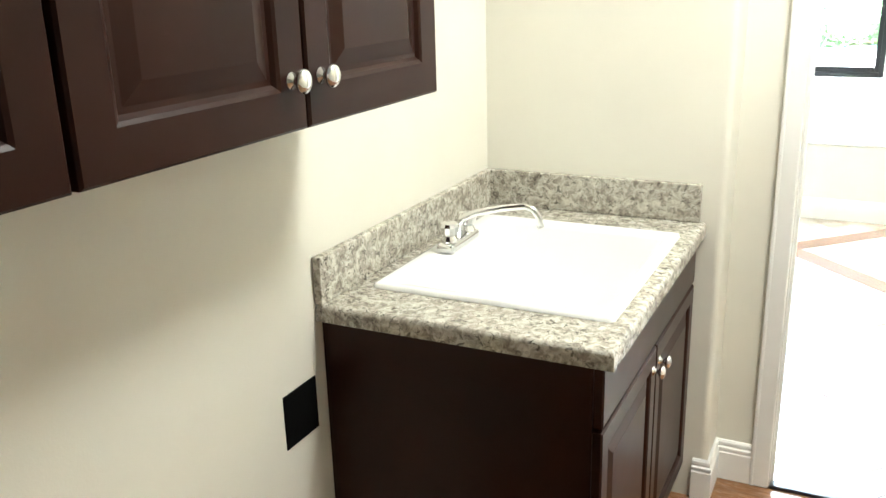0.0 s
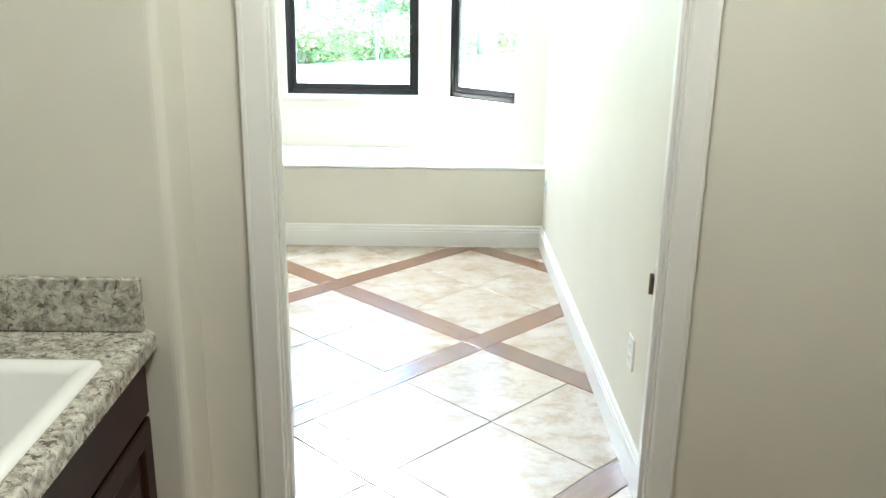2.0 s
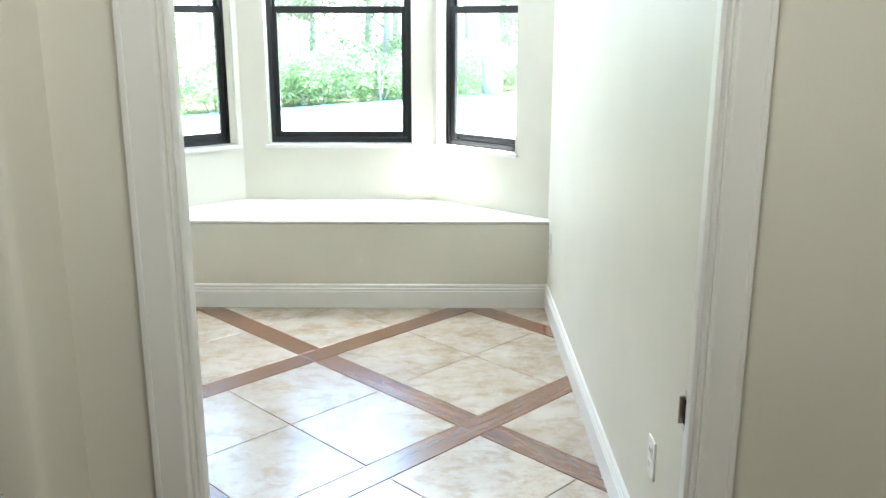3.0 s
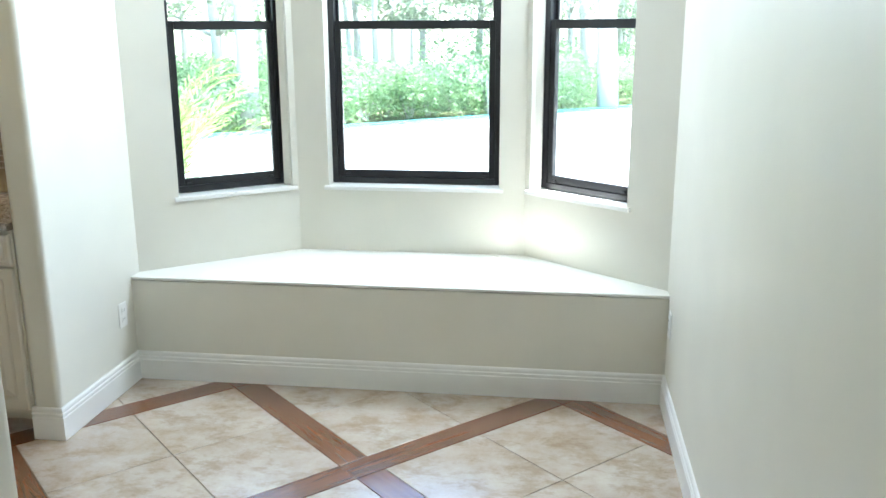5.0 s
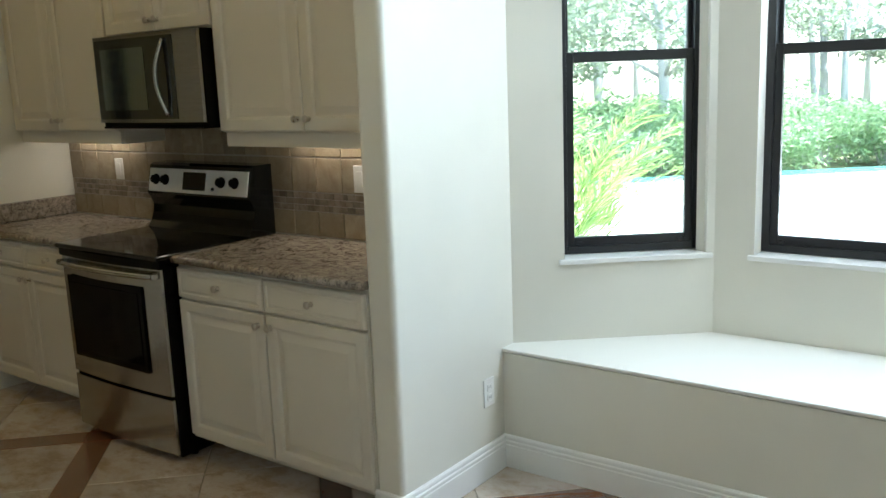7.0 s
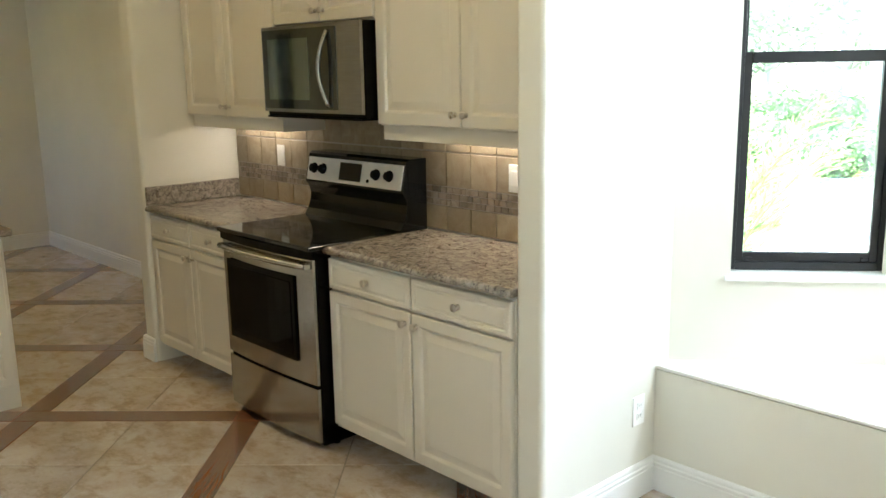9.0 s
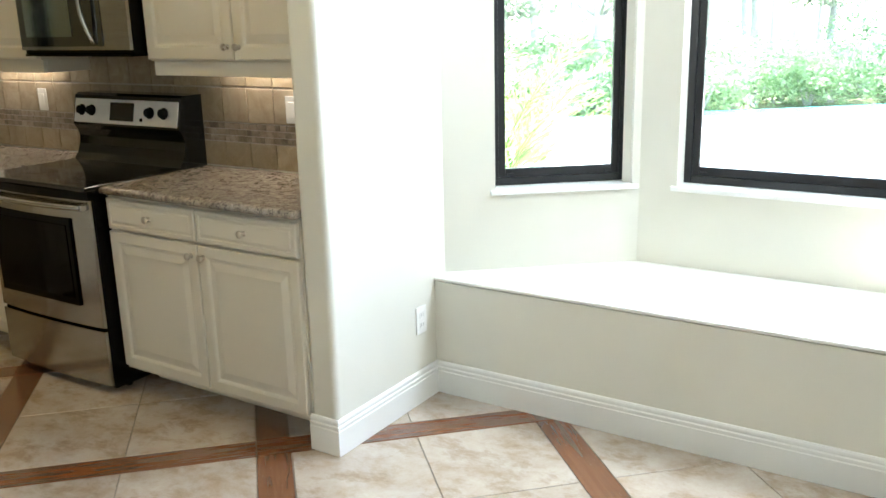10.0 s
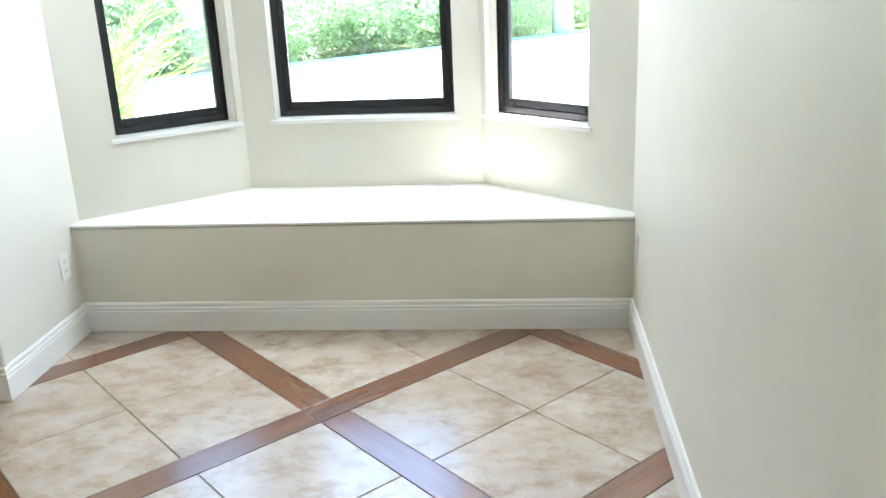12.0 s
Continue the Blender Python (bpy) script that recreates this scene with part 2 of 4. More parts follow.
M_GRASS = mat_ground("ground_litter", ((0.10, 0.12, 0.05), (0.20, 0.19, 0.10)), 0.7)
M_WATER = mat_plain("pool_water", (0.09, 0.34, 0.38), 0.25, 0, 0.1, 1.0)
M_BARK = mat_ground("grey_bark", ((0.36, 0.35, 0.33), (0.58, 0.56, 0.53)), 6, 0.9, 0.6)
M_LEAF = mat_leaf("leaf_green", (0.25, 0.30, 0.20), (0.47, 0.52, 0.39), 0.55)
M_LEAF2 = mat_leaf("shrub_leaf", (0.20, 0.33, 0.15), (0.45, 0.58, 0.34), 0.55)
M_PALM = mat_leaf("palm_leaf", (0.06, 0.18, 0.03), (0.36, 0.45, 0.13), 0.45)
M_STUCCO = mat_paint("outside_stucco", (0.66, 0.62, 0.52), 0.85, 0.4)

# ---- mesh helpers ----
def mesh_ob(name, bm, material, smooth=False):
    bmesh.ops.recalc_face_normals(bm, faces=bm.faces)
    me = bpy.data.meshes.new(name)
    bm.to_mesh(me)
    bm.free()
    me.materials.append(material)
    if smooth:
        for p in me.polygons:
            p.use_smooth = True
    return new(name, me)


def part(name, bm, material, parent, label="", smooth=False):
    ob = mesh_ob(name, bm, material, smooth)
    ob.parent = parent
    return tagged(ob, label)


def thing(name, label, category, m=None, group="", kind=""):
    e = new(name)
    e.empty_display_size = 0.1
    if m is not None:
        e.matrix_basis = m
    return tagged(e, label, category, group, kind)


def box(bm, x0, x1, y0, y1, z0, z1, bev=0.0, m=None, seg=2):
    vs = [bm.verts.new((x, y, z)) for x in (x0, x1) for y in (y0, y1) for z in (z0, z1)]
    fs = [bm.faces.new([vs[i] for i in f]) for f in ((0, 1, 3, 2), (4, 6, 7, 5), (0, 4, 5, 1), (2, 3, 7, 6), (0, 2, 6, 4), (1, 5, 7, 3))]
    if bev:
        es = list({e for f in fs for e in f.edges})
        r = bmesh.ops.bevel(bm, geom=es, offset=bev, segments=seg, affect="EDGES", profile=0.5)
        vs = list({v for f in r["faces"] for v in f.verts} | {v for v in vs if v.is_valid})
    if m is not None:
        for v in vs:
            v.co = m @ v.co
    return vs


def boxes(*dims, bev=0.0, m=None):
    bm = bmesh.new()
    for d in dims:
        box(bm, *d, bev=bev, m=m)
    return bm


def prism(bm, pts, z0, z1):
    lo = [bm.verts.new((p[0], p[1], z0)) for p in pts]
    hi = [bm.verts.new((p[0], p[1], z1)) for p in pts]
    k = len(pts)
    for i in range(k):
        bm.faces.new((lo[i], lo[(i + 1) % k], hi[(i + 1) % k], hi[i]))
    bm.faces.new(lo[::-1])
    bm.faces.new(hi)


def lathe(bm, prof, m, seg=18):
    rings = []
    for r, z in prof:
        if r < 1e-5:
            rings.append([bm.verts.new(m @ Vector((0, 0, z)))])
        else:
            rings.append([bm.verts.new(m @ Vector((r * math.cos(2 * math.pi * i / seg), r * math.sin(2 * math.pi * i / seg), z))) for i in range(seg)])
    for a, b in zip(rings, rings[1:]):
        for i in range(seg):
            j = (i + 1) % seg
            q = [a[i % len(a)], a[j % len(a)], b[j % len(b)], b[i % len(b)]]
            u = []
            for v in q:
                if v not in u:
                    u.append(v)
            if len(u) > 2:
                bm.faces.new(u)


def tube(bm, pts, r, seg=10):
    """A round bar along points; r may be one number or one a point."""
    pts = [Vector(p) for p in pts]
    rs = r if isinstance(r, (list, tuple)) else [r] * len(pts)
    rings, up = [], Vector((0.13, 0.31, 1)).normalized()
    for i, p in enumerate(pts):
        d = (pts[min(i + 1, len(pts) - 1)] - pts[max(i - 1, 0)]).normalized()
        a = d.cross(up)
        a = (a if a.length > 0.05 else d.cross(Vector((1, 0, 0)))).normalized()
        b = d.cross(a)
        rings.append([bm.verts.new(p + rs[i] * (math.cos(2 * math.pi * k / seg) * a + math.sin(2 * math.pi * k / seg) * b)) for k in range(seg)])
    for a, b in zip(rings, rings[1:]):
        for k in range(seg):
            bm.faces.new((a[k], a[(k + 1) % seg], b[(k + 1) % seg], b[k]))
    bm.faces.new(rings[0][::-1])
    bm.faces.new(rings[-1])


def panel(bm, m, w, h, prof):
    """A panel on the plane u, v of m that stands out along its third axis by rings of (inset, depth)."""
    rings = []
    for i, d in prof:
        rings.append([bm.verts.new(m @ Vector(c)) for c in ((i, i, d), (w - i, i, d), (w - i, h - i, d), (i, h - i, d))])
    bm.faces.new(rings[0][::-1])
    for a, b in zip(rings, rings[1:]):
        for k in range(4):
            bm.faces.new((a[k], a[(k + 1) % 4], b[(k + 1) % 4], b[k]))
    bm.faces.new(rings[-1])


def raised(rail=0.055, t=0.02):
    return [(0, 0), (0, t - 0.004), (0.004, t), (rail - 0.014, t), (rail - 0.008, t - 0.003), (rail - 0.002, t - 0.009),
            (rail + 0.006, t - 0.009), (rail + 0.034, t - 0.001)]


def slab(t=0.02):
    return [(0, 0), (0, t - 0.005), (0.005, t), (0.018, t), (0.022, t - 0.004), (0.028, t - 0.004), (0.034, t - 0.001)]


def face_north(x, y, z):
    """u along +x, v up, out along -y."""
    return Matrix(((1, 0, 0, x), (0, 0, -1, y), (0, 1, 0, z), (0, 0, 0, 1)))


def face_west(x, y, z):
    """u along +y, v up, out along +x."""
    return Matrix(((0, 0, 1, x), (1, 0, 0, y), (0, 1, 0, z), (0, 0, 0, 1)))


def knob(parent, m, material=None, r=0.015):
    bm = bmesh.new()
    lathe(bm, [(0, 0), (r * 0.75, 0), (r * 0.72, 0.003), (r * 0.36, 0.006), (r * 0.33, 0.014), (r * 0.6, 0.017), (r, 0.021), (r * 1.02, 0.025), (r * 0.8, 0.029), (r * 0.4, 0.0315), (0, 0.032)], m, 16)
    return part("knob", bm, material or M_NICKEL, parent, "small round metal knob", True)


def structure(name, bm, material, label="", category=""):
    return tagged(mesh_ob(name, bm, material), label, category, kind="structure")

# ---- walls and ceilings ----
structure("wall_east", boxes((XR, XR + 0.14, YD1, 0.25, 0, CEIL)), M_WALL, "cream painted plaster wall beside the window seat", "wall")
bm = boxes((XW - WING, XW, -0.69, 0.30, 0, CEIL))
es = [e for e in bm.edges if abs(e.verts[0].co.z - e.verts[1].co.z) > 1 and e.verts[0].co.y < -0.5]
bmesh.ops.bevel(bm, geom=es, offset=0.022, segments=5, affect="EDGES", profile=0.5)
structure("wall_wing", bm, M_WALL, "short cream wall with rounded corners", "wall")
structure("wall_north", boxes((-3.52, XW - WING, YK, 0.05, 0, CEIL)), M_WALL, "cream wall behind the kitchen range", "wall")
bm = boxes((-3.52, -3.39, -0.72, 0.30, 0, CEIL))
es = [e for e in bm.edges if abs(e.verts[0].co.z - e.verts[1].co.z) > 1 and e.verts[0].co.y < -0.5]
bmesh.ops.bevel(bm, geom=es, offset=0.022, segments=5, affect="EDGES", profile=0.5)
structure("wall_stub", bm, M_WALL, "short cream wall at the end of the worktop", "wall")
structure("wall_north_west", boxes((FAR - 0.14, -3.52, 0.15, 0.30, 0, CEIL)), M_WALL, "cream wall beyond the kitchen", "wall")
structure("wall_west", boxes((FAR - 0.14, FAR, YD0, 0.15, 0, CEIL)), M_WALL, "cream end wall beyond the kitchen", "wall")
structure("wall_doorway", boxes((FAR - 0.14, -7.40, YD0, YD1, 0, CEIL), (-7.40, -6.75, YD0, YD1, 2.05, CEIL), (-7.40, -6.75, YD0, YD1, 0, 1.05), (-6.75, DX0, YD0, YD1, 0, CEIL), (DX1, LX1 + 0.14, YD0, YD1, 0, CEIL), (DX0, DX1, YD0, YD1, DH, CEIL)), M_WALL,
          "cream wall with the cased doorway", "wall")
bm = boxes((-0.6, 0.735, YD1, -2.70, 0, CEIL))
es = [e for e in bm.edges if abs(e.verts[0].co.z - e.verts[1].co.z) > 1 and e.verts[0].co.y > -3]
bmesh.ops.bevel(bm, geom=es, offset=0.022, segments=5, affect="EDGES", profile=0.5)
structure("wall_pantry", bm, M_WALL, "cream wall block with a rounded corner", "wall")
structure("wall_laundry_west", boxes((LX0 - 0.14, LX0, LY0, YD0, 0, CEIL)), M_WALL, "cream laundry wall behind the sink", "wall")
bm = boxes((LX0, 0.797, LYS, YD0, 0, CEIL))
es = [e for e in bm.edges if abs(e.verts[0].co.z - e.verts[1].co.z) > 1 and e.verts[0].co.y < -3.5 and e.verts[0].co.x > 0.5]
bmesh.ops.bevel(bm, geom=es, offset=0.022, segments=5, affect="EDGES", profile=0.5)
structure("wall_laundry_north", bm, M_WALL, "cream laundry wall with a rounded corner", "wall")
structure("wall_laundry_east", boxes((LX1, LX1 + 0.14, LY0, YD0, 0, CEIL)), M_WALL, "cream laundry wall", "wall")
structure("wall_laundry_south", boxes((LX0 - 0.14, LX1 + 0.14, LY0 - 0.14, LY0, 0, CEIL)), M_WALL, "cream laundry wall", "wall")
structure("ceiling", boxes((FAR - 0.2, XR + 0.2, YD0, 0.30, CEIL, CEIL + 0.12), (XW - 0.2, XR + 0.2, 0.30, 0.95, CEIL, CEIL + 0.12)), M_CEIL, "white painted ceiling", "ceiling")
structure("ceiling_laundry", boxes((LX0 - 0.2, LX1 + 0.2, LY0 - 0.2, YD0, CEIL, CEIL + 0.12)), M_CEIL, "white laundry ceiling", "ceiling")

# bay walls, each with its window opening
WZ0, WZ1, WMID = 0.852, 2.44, 1.655
WT = 0.19             # thickness
def bay_wall(name, a, b, s0, s1):
    d = (b - a).normalized()
    ln = (b - a).length
    m = Matrix(((d.x, -d.y, 0, a.x), (d.y, d.x, 0, a.y), (0, 0, 1, 0), (0, 0, 0, 1)))
    e = 0.13
    bm = bmesh.new()
    box(bm, -e * 0.6, s0, 0, WT, 0, CEIL, m=m)
    box(bm, s1, ln + e * 0.6, 0, WT, 0, CEIL, m=m)
    box(bm, s0, s1, 0, WT, 0, WZ0 - 0.012, m=m)
    box(bm, s0, s1, 0, WT, WZ1, CEIL, m=m)
    structure(name, bm, M_WALL, "cream bay wall round a window", "wall")
    return m


def window(name, m, s0, s1, z0, z1, rec=0.085):
    """A dark single-hung window in the opening s0 to s1 of a bay wall."""
    w = thing(name, "single-hung window in a dark bronze aluminium frame", "window", kind="structure")
    f = 0.032
    d0, d1 = rec, rec + 0.075
    part("window_frame", boxes((s0, s0 + f, d0, d1, z0, z1), (s1 - f, s1, d0, d1, z0, z1), (s0 + f, s1 - f, d0, d1, z0, z0 + f), (s0 + f, s1 - f, d0, d1, z1 - f, z1), bev=0.003, m=m), M_FRAME, w)
    q = 0.030
    a0, a1, b0, b1 = s0 + f, s1 - f, d0 + 0.008, d0 + 0.036
    zb = z0 + f
    part("lower_sash", boxes((a0, a0 + q, b0, b1, zb, WMID + 0.022), (a1 - q, a1, b0, b1, zb, WMID + 0.022), (a0 + q, a1 - q, b0, b1, zb, zb + 0.036),
                             (a0 + q, a1 - q, b0 - 0.006, b1, WMID - 0.020, WMID + 0.022), bev=0.003, m=m), M_FRAME, w)
    c0, c1 = d0 + 0.040, d0 + 0.066
    part("upper_sash", boxes((a0, a0 + 0.016, c0, c1, WMID - 0.02, z1 - f), (a1 - 0.016, a1, c0, c1, WMID - 0.02, z1 - f), (a0 + 0.016, a1 - 0.016, c0, c1, WMID - 0.02, WMID + 0.016),
                             (a0 + 0.016, a1 - 0.016, c0, c1, z1 - f - 0.03, z1 - f), bev=0.003, m=m), M_FRAME, w)
    for nm, zz0, zz1, dd in (("lower_pane", zb + 0.036, WMID - 0.02, b0 + 0.014), ("upper_pane", WMID + 0.016, z1 - f - 0.03, c0 + 0.012)):
        p = part(nm, boxes((a0 + 0.018, a1 - 0.018, dd, dd + 0.004, zz0 - 0.004, zz1 + 0.004), m=m), M_GLASS, w, "clear glass pane")
        p.visible_shadow = False
    for s in (a0 + 0.05, a1 - 0.05):
        part("sash_latch", boxes((s - 0.012, s + 0.012, b0 - 0.012, b0, zb + 0.004, zb + 0.018), bev=0.003, m=m), M_FRAME, w)
    part("window_sill", boxes((s0 - 0.022, s1 + 0.022, -0.018, 0.0, z0 - 0.022, z0 - 0.002), (s0 + 0.001, s1 - 0.001, 0.0, rec + 0.05, z0 - 0.012, z0 - 0.002), bev=0.0025, m=m), M_TRIM, w, "white painted sill")
    return w


L1 = (P1 - P0).length
B0, B1 = 0.219, 0.808      # side windows, measured from the room end of their wall
mW = bay_wall("wall_bay_west", P0, P1, B0, B1)
mN = bay_wall("wall_bay_north", P1, P2, 0.162, 1.044)
mE = bay_wall("wall_bay_east", P2, P3, L1 - B1, L1 - B0)
window("window_1", mW, B0, B1, WZ0, WZ1)
window("window_2", mN, 0.162, 1.044, WZ0, WZ1)
window("window_3", mE, L1 - B1, L1 - B0, WZ0, WZ1)

# window seat
bm = bmesh.new()
prism(bm, [(XW - 0.005, YB), (XR + 0.005, YB), (XR + 0.005, 0.07), (P2.x + 0.01, P2.y + 0.01), (P1.x - 0.01, P1.y + 0.01), (XW - 0.005, 0.09)], 0, ZB - 0.018)
seat = tagged(mesh_ob("window_seat", bm, M_WALL), "built-in bay window seat with a cream front and white top", "window seat", kind="structure")
bm = bmesh.new()
prism(bm, [(XW - 0.004, YB - 0.004), (XR + 0.004, YB - 0.004), (XR + 0.004, 0.07), (P2.x + 0.01, P2.y + 0.012), (P1.x - 0.01, P1.y + 0.012), (XW - 0.004, 0.09)], ZB - 0.014, ZB)
es = [e for e in bm.edges if all(v.co.y < YB for v in e.verts) and abs(e.verts[0].co.z - e.verts[1].co.z) < 1e-4]
bmesh.ops.bevel(bm, geom=es, offset=0.004, segments=3, affect="EDGES", profile=0.5)
part("seat_top", bm, M_SEAT, seat, "white painted seat top")

# baseboards: a moulded profile run along each wall foot
BB = [(0, 0), (0.016, 0), (0.016, 0.096), (0.013, 0.099), (0.013, 0.103), (0.015, 0.106), (0.015, 0.113), (0.010, 0.117), (0.010, 0.121), (0.012, 0.124), (0.011, 0.132), (0.006, 0.138), (0, 0.138)]
def baseboard(a, b, cut0=0.0, cut1=0.0):
    """From a to b with the wall on the left hand; the ends are mitred by cut times the depth."""
    a, b = Vector(a), Vector(b)
    d = (b - a).normalized()
    nrm = Vector((d.y, -d.x))
    bm = bmesh.new()
    e0 = [bm.verts.new((*(a + nrm * o - d * o * cut0), z + 0.001)) for o, z in BB]
    e1 = [bm.verts.new((*(b + nrm * o + d * o * cut1), z + 0.001)) for o, z in BB]
    k = len(BB)
    for i in range(k):
        bm.faces.new((e0[i], e0[(i + 1) % k], e1[(i + 1) % k], e1[i]))
    bm.faces.new(e0[::-1])
    bm.faces.new(e1)
    structure("baseboard", bm, M_TRIM, "white moulded baseboard with two grooves", "baseboard")


baseboard((XW, YB), (XR, YB), -1, -1)
baseboard((XR, YB), (XR, YD1), -1, -1)
baseboard((XW, -0.69), (XW, YB), 1, -1)
baseboard((XW - WING, -0.69), (XW, -0.69), 0, 1)
baseboard((-3.52, -0.72), (-3.39, -0.72), 1, 0)
baseboard((-3.52, 0.15), (-3.52, -0.72), -1, 1)
baseboard((FAR, 0.15), (-3.52, 0.15), -1, -1)
baseboard((FAR, YD1), (FAR, 0.15), -1, -1)
baseboard((0.735, -2.70), (-0.6, -2.70), 1, 0)
baseboard((0.735, YD1), (0.735, -2.70), -1, 1)
baseboard((0.797, LYS), (0.797, YD0), 1, -1)
baseboard((0.752, LYS), (0.797, LYS), 0, 1)
baseboard((0.797, YD0), (DX0 - CW, YD0), -1, 0)
baseboard((DX1 + CW, YD0), (LX1, YD0), 0, -1)
baseboard((LX1, YD0), (LX1, LY0), -1, -1)
baseboard((LX0, LY0), (LX0, -4.62), -1, 0)

# ---- doorway ----
door = thing("door_1", "cased doorway without a door, white painted trim", "doorway", kind="structure")
def casing(x0, x1, z0, z1, y, out):
    bm = bmesh.new()
    yy = sorted((y, y + out * 0.019))
    box(bm, x0, x1, yy[0], yy[1], z0, z1, bev=0.004)
    if x1 - x0 < 0.2:      # thin step along the outer edge
        xb = x0 + 0.002 if x1 < (DX0 + DX1) / 2 else x1 - 0.012
        yb = sorted((y + out * 0.017, y + out * 0.022))
        box(bm, xb, xb + 0.010, yb[0], yb[1], z0 + 0.001, z1 - 0.001, bev=0.002)
    return bm
part("casing", casing(DX0 - CW, DX0 + 0.0, 0, DH + 0.083, YD0, -1), M_TRIM, door)
part("casing", casing(DX1, DX1 + CW, 0, DH + 0.083, YD0, -1), M_TRIM, door)
part("head_casing", casing(DX0 + 0.001, DX1 - 0.001, DH - 0.004, DH + 0.083, YD0, -1), M_TRIM, door)
part("casing", casing(DX0 - CW, DX0 + 0.0, 0, DH + 0.083, YD1, 1), M_TRIM, door)
part("casing", casing(DX1, DX1 + CW, 0, DH + 0.083, YD1, 1), M_TRIM, door)
part("head_casing", casing(DX0 + 0.001, DX1 - 0.001, DH - 0.004, DH + 0.083, YD1, 1), M_TRIM, door)
part("jamb", boxes((DX0, DX0 + 0.004, YD0 + 0.001, YD1 - 0.001, 0, DH), bev=0.001), M_TRIM, door)
part("jamb", boxes((DX1 - 0.004, DX1, YD0 + 0.001, YD1 - 0.001, 0, DH), bev=0.001), M_TRIM, door)
part("head_jamb", boxes((DX0 + 0.004, DX1 - 0.004, YD0 + 0.001, YD1 - 0.001, DH - 0.016, DH), bev=0.001), M_TRIM, door)
part("stop", boxes((DX0 + 0.004, DX0 + 0.013, YD0 + 0.02, YD0 + 0.045, 0, DH - 0.016), bev=0.002), M_TRIM, door)
part("stop", boxes((DX1 - 0.013, DX1 - 0.004, YD0 + 0.02, YD0 + 0.045, 0, DH - 0.016), bev=0.002), M_TRIM, door)
strike = part("strike_plate", boxes((DX1 - 0.0075, DX1 - 0.0035, YD0 + 0.046, YD1 - 0.002, 0.90, 0.975), (DX1 - 0.016, DX1 - 0.0035, YD1 - 0.002, YD1 + 0.003, 0.912, 0.963), bev=0.001), M_NICKEL, door, "metal strike plate")
# Raised dark block; its colour stands for the shade inside the hole.
part("strike_hole", boxes((DX1 - 0.0085, DX1 - 0.0065, YD0 + 0.056, YD0 + 0.068, 0.915, 0.96)), M_SLOT, strike)
structure("threshold", boxes((DX0 + 0.004, DX1 - 0.004, YD0 - 0.012, YD0 + 0.03, -0.004, 0.010), bev=0.004), M_FRAME, "dark metal threshold strip across the doorway", "threshold")

sw = thing("window_4", "plain window with a dark frame", "window", kind="structure")
part("window_frame", boxes((-7.40, -7.37, YD0, YD1, 1.05, 2.05), (-6.78, -6.75, YD0, YD1, 1.05, 2.05), (-7.37, -6.78, YD0, YD1, 2.02, 2.05), (-7.37, -6.78, YD0, YD1, 1.05, 1.08), (-7.09, -7.06, YD0 + 0.01, YD1 - 0.01, 1.08, 2.02)), M_FRAME, sw)
for x0, x1 in ((-7.37, -7.09), (-7.06, -6.78)):
    p = part("pane", boxes((x0, x1, YD0 + 0.035, YD0 + 0.040, 1.08, 2.02)), M_GLASS, sw, "clear glass pane")
    p.visible_shadow = False

# ---- ground outside ----
structure("ground", boxes((-400, 400, -400, 900, -0.62, -0.35)), M_GRASS, "leaf-littered ground under the trees", "ground")
structure("house_slab", boxes((FAR - 0.3, LX1 + 0.3, LY0 - 0.3, 0.75, -0.35, -0.03)), M_DECK, "concrete slab under the house", "slab")
bm = bmesh.new()
prism(bm, [(-14, 0.75), (24, 0.75), (24, 35.9), (8.0, 21.9), (-7.5, 8.35), (-14, 2.67)], -0.35, -0.14)
structure("patio", bm, M_DECK, "pale sunlit concrete pool deck", "patio")
# Added out of view; its size sets where sun reaches the seat.
structure("sun_limit_eave", boxes((FAR - 0.5, XR - 0.45, 0.20, 0.80, 2.90, 3.05)), M_STUCCO, "unseen eave added above the bay to limit the sun", "eave")

# ---- kitchen ----
def cabinet(name, label, x0, x1, yf, yb, z0, z1, material, toe=0.0, group="", rail=None):
    """A cabinet box that faces -y; its doors are set on it by the caller."""
    c = thing(name, label, "cabinet", group=group)
    dims = [(x0, x1, yf, yb, z0 + toe, z1)]
    part("body", boxes(*dims, bev=0.002), material, c)
    if toe:
        part("toe_kick", boxes((x0 + 0.002, x1 - 0.002, yf + 0.15, yb, z0 + 0.001, z0 + toe - 0.001)), material, c)
    if rail:
        part("light_rail", boxes((x0 + 0.004, x1 - 0.004, yf + 0.012, yf + 0.034, z0 - rail, z0 - 0.001), (x0 + 0.004, x0 + 0.022, yf + 0.034, yb - 0.012, z0 - rail, z0 - 0.001),
                                  (x1 - 0.022, x1 - 0.004, yf + 0.034, yb - 0.012, z0 - rail, z0 - 0.001), bev=0.003), material, c)
    return c


def door_on(c, m, w, h, material, prof, knob_at, name="door", kmat=None, kr=0.015):
    bm = bmesh.new()
    panel(bm, m, w, h, prof)
    d = part(name, bm, material, c)
    if knob_at:
        t = max(q[1] for q in prof)
        knob(d, m @ Matrix.Translation((knob_at[0], knob_at[1], t - 0.001)), kmat, kr)
    return d


CF = -0.700            # cabinet fronts
G = 0.004
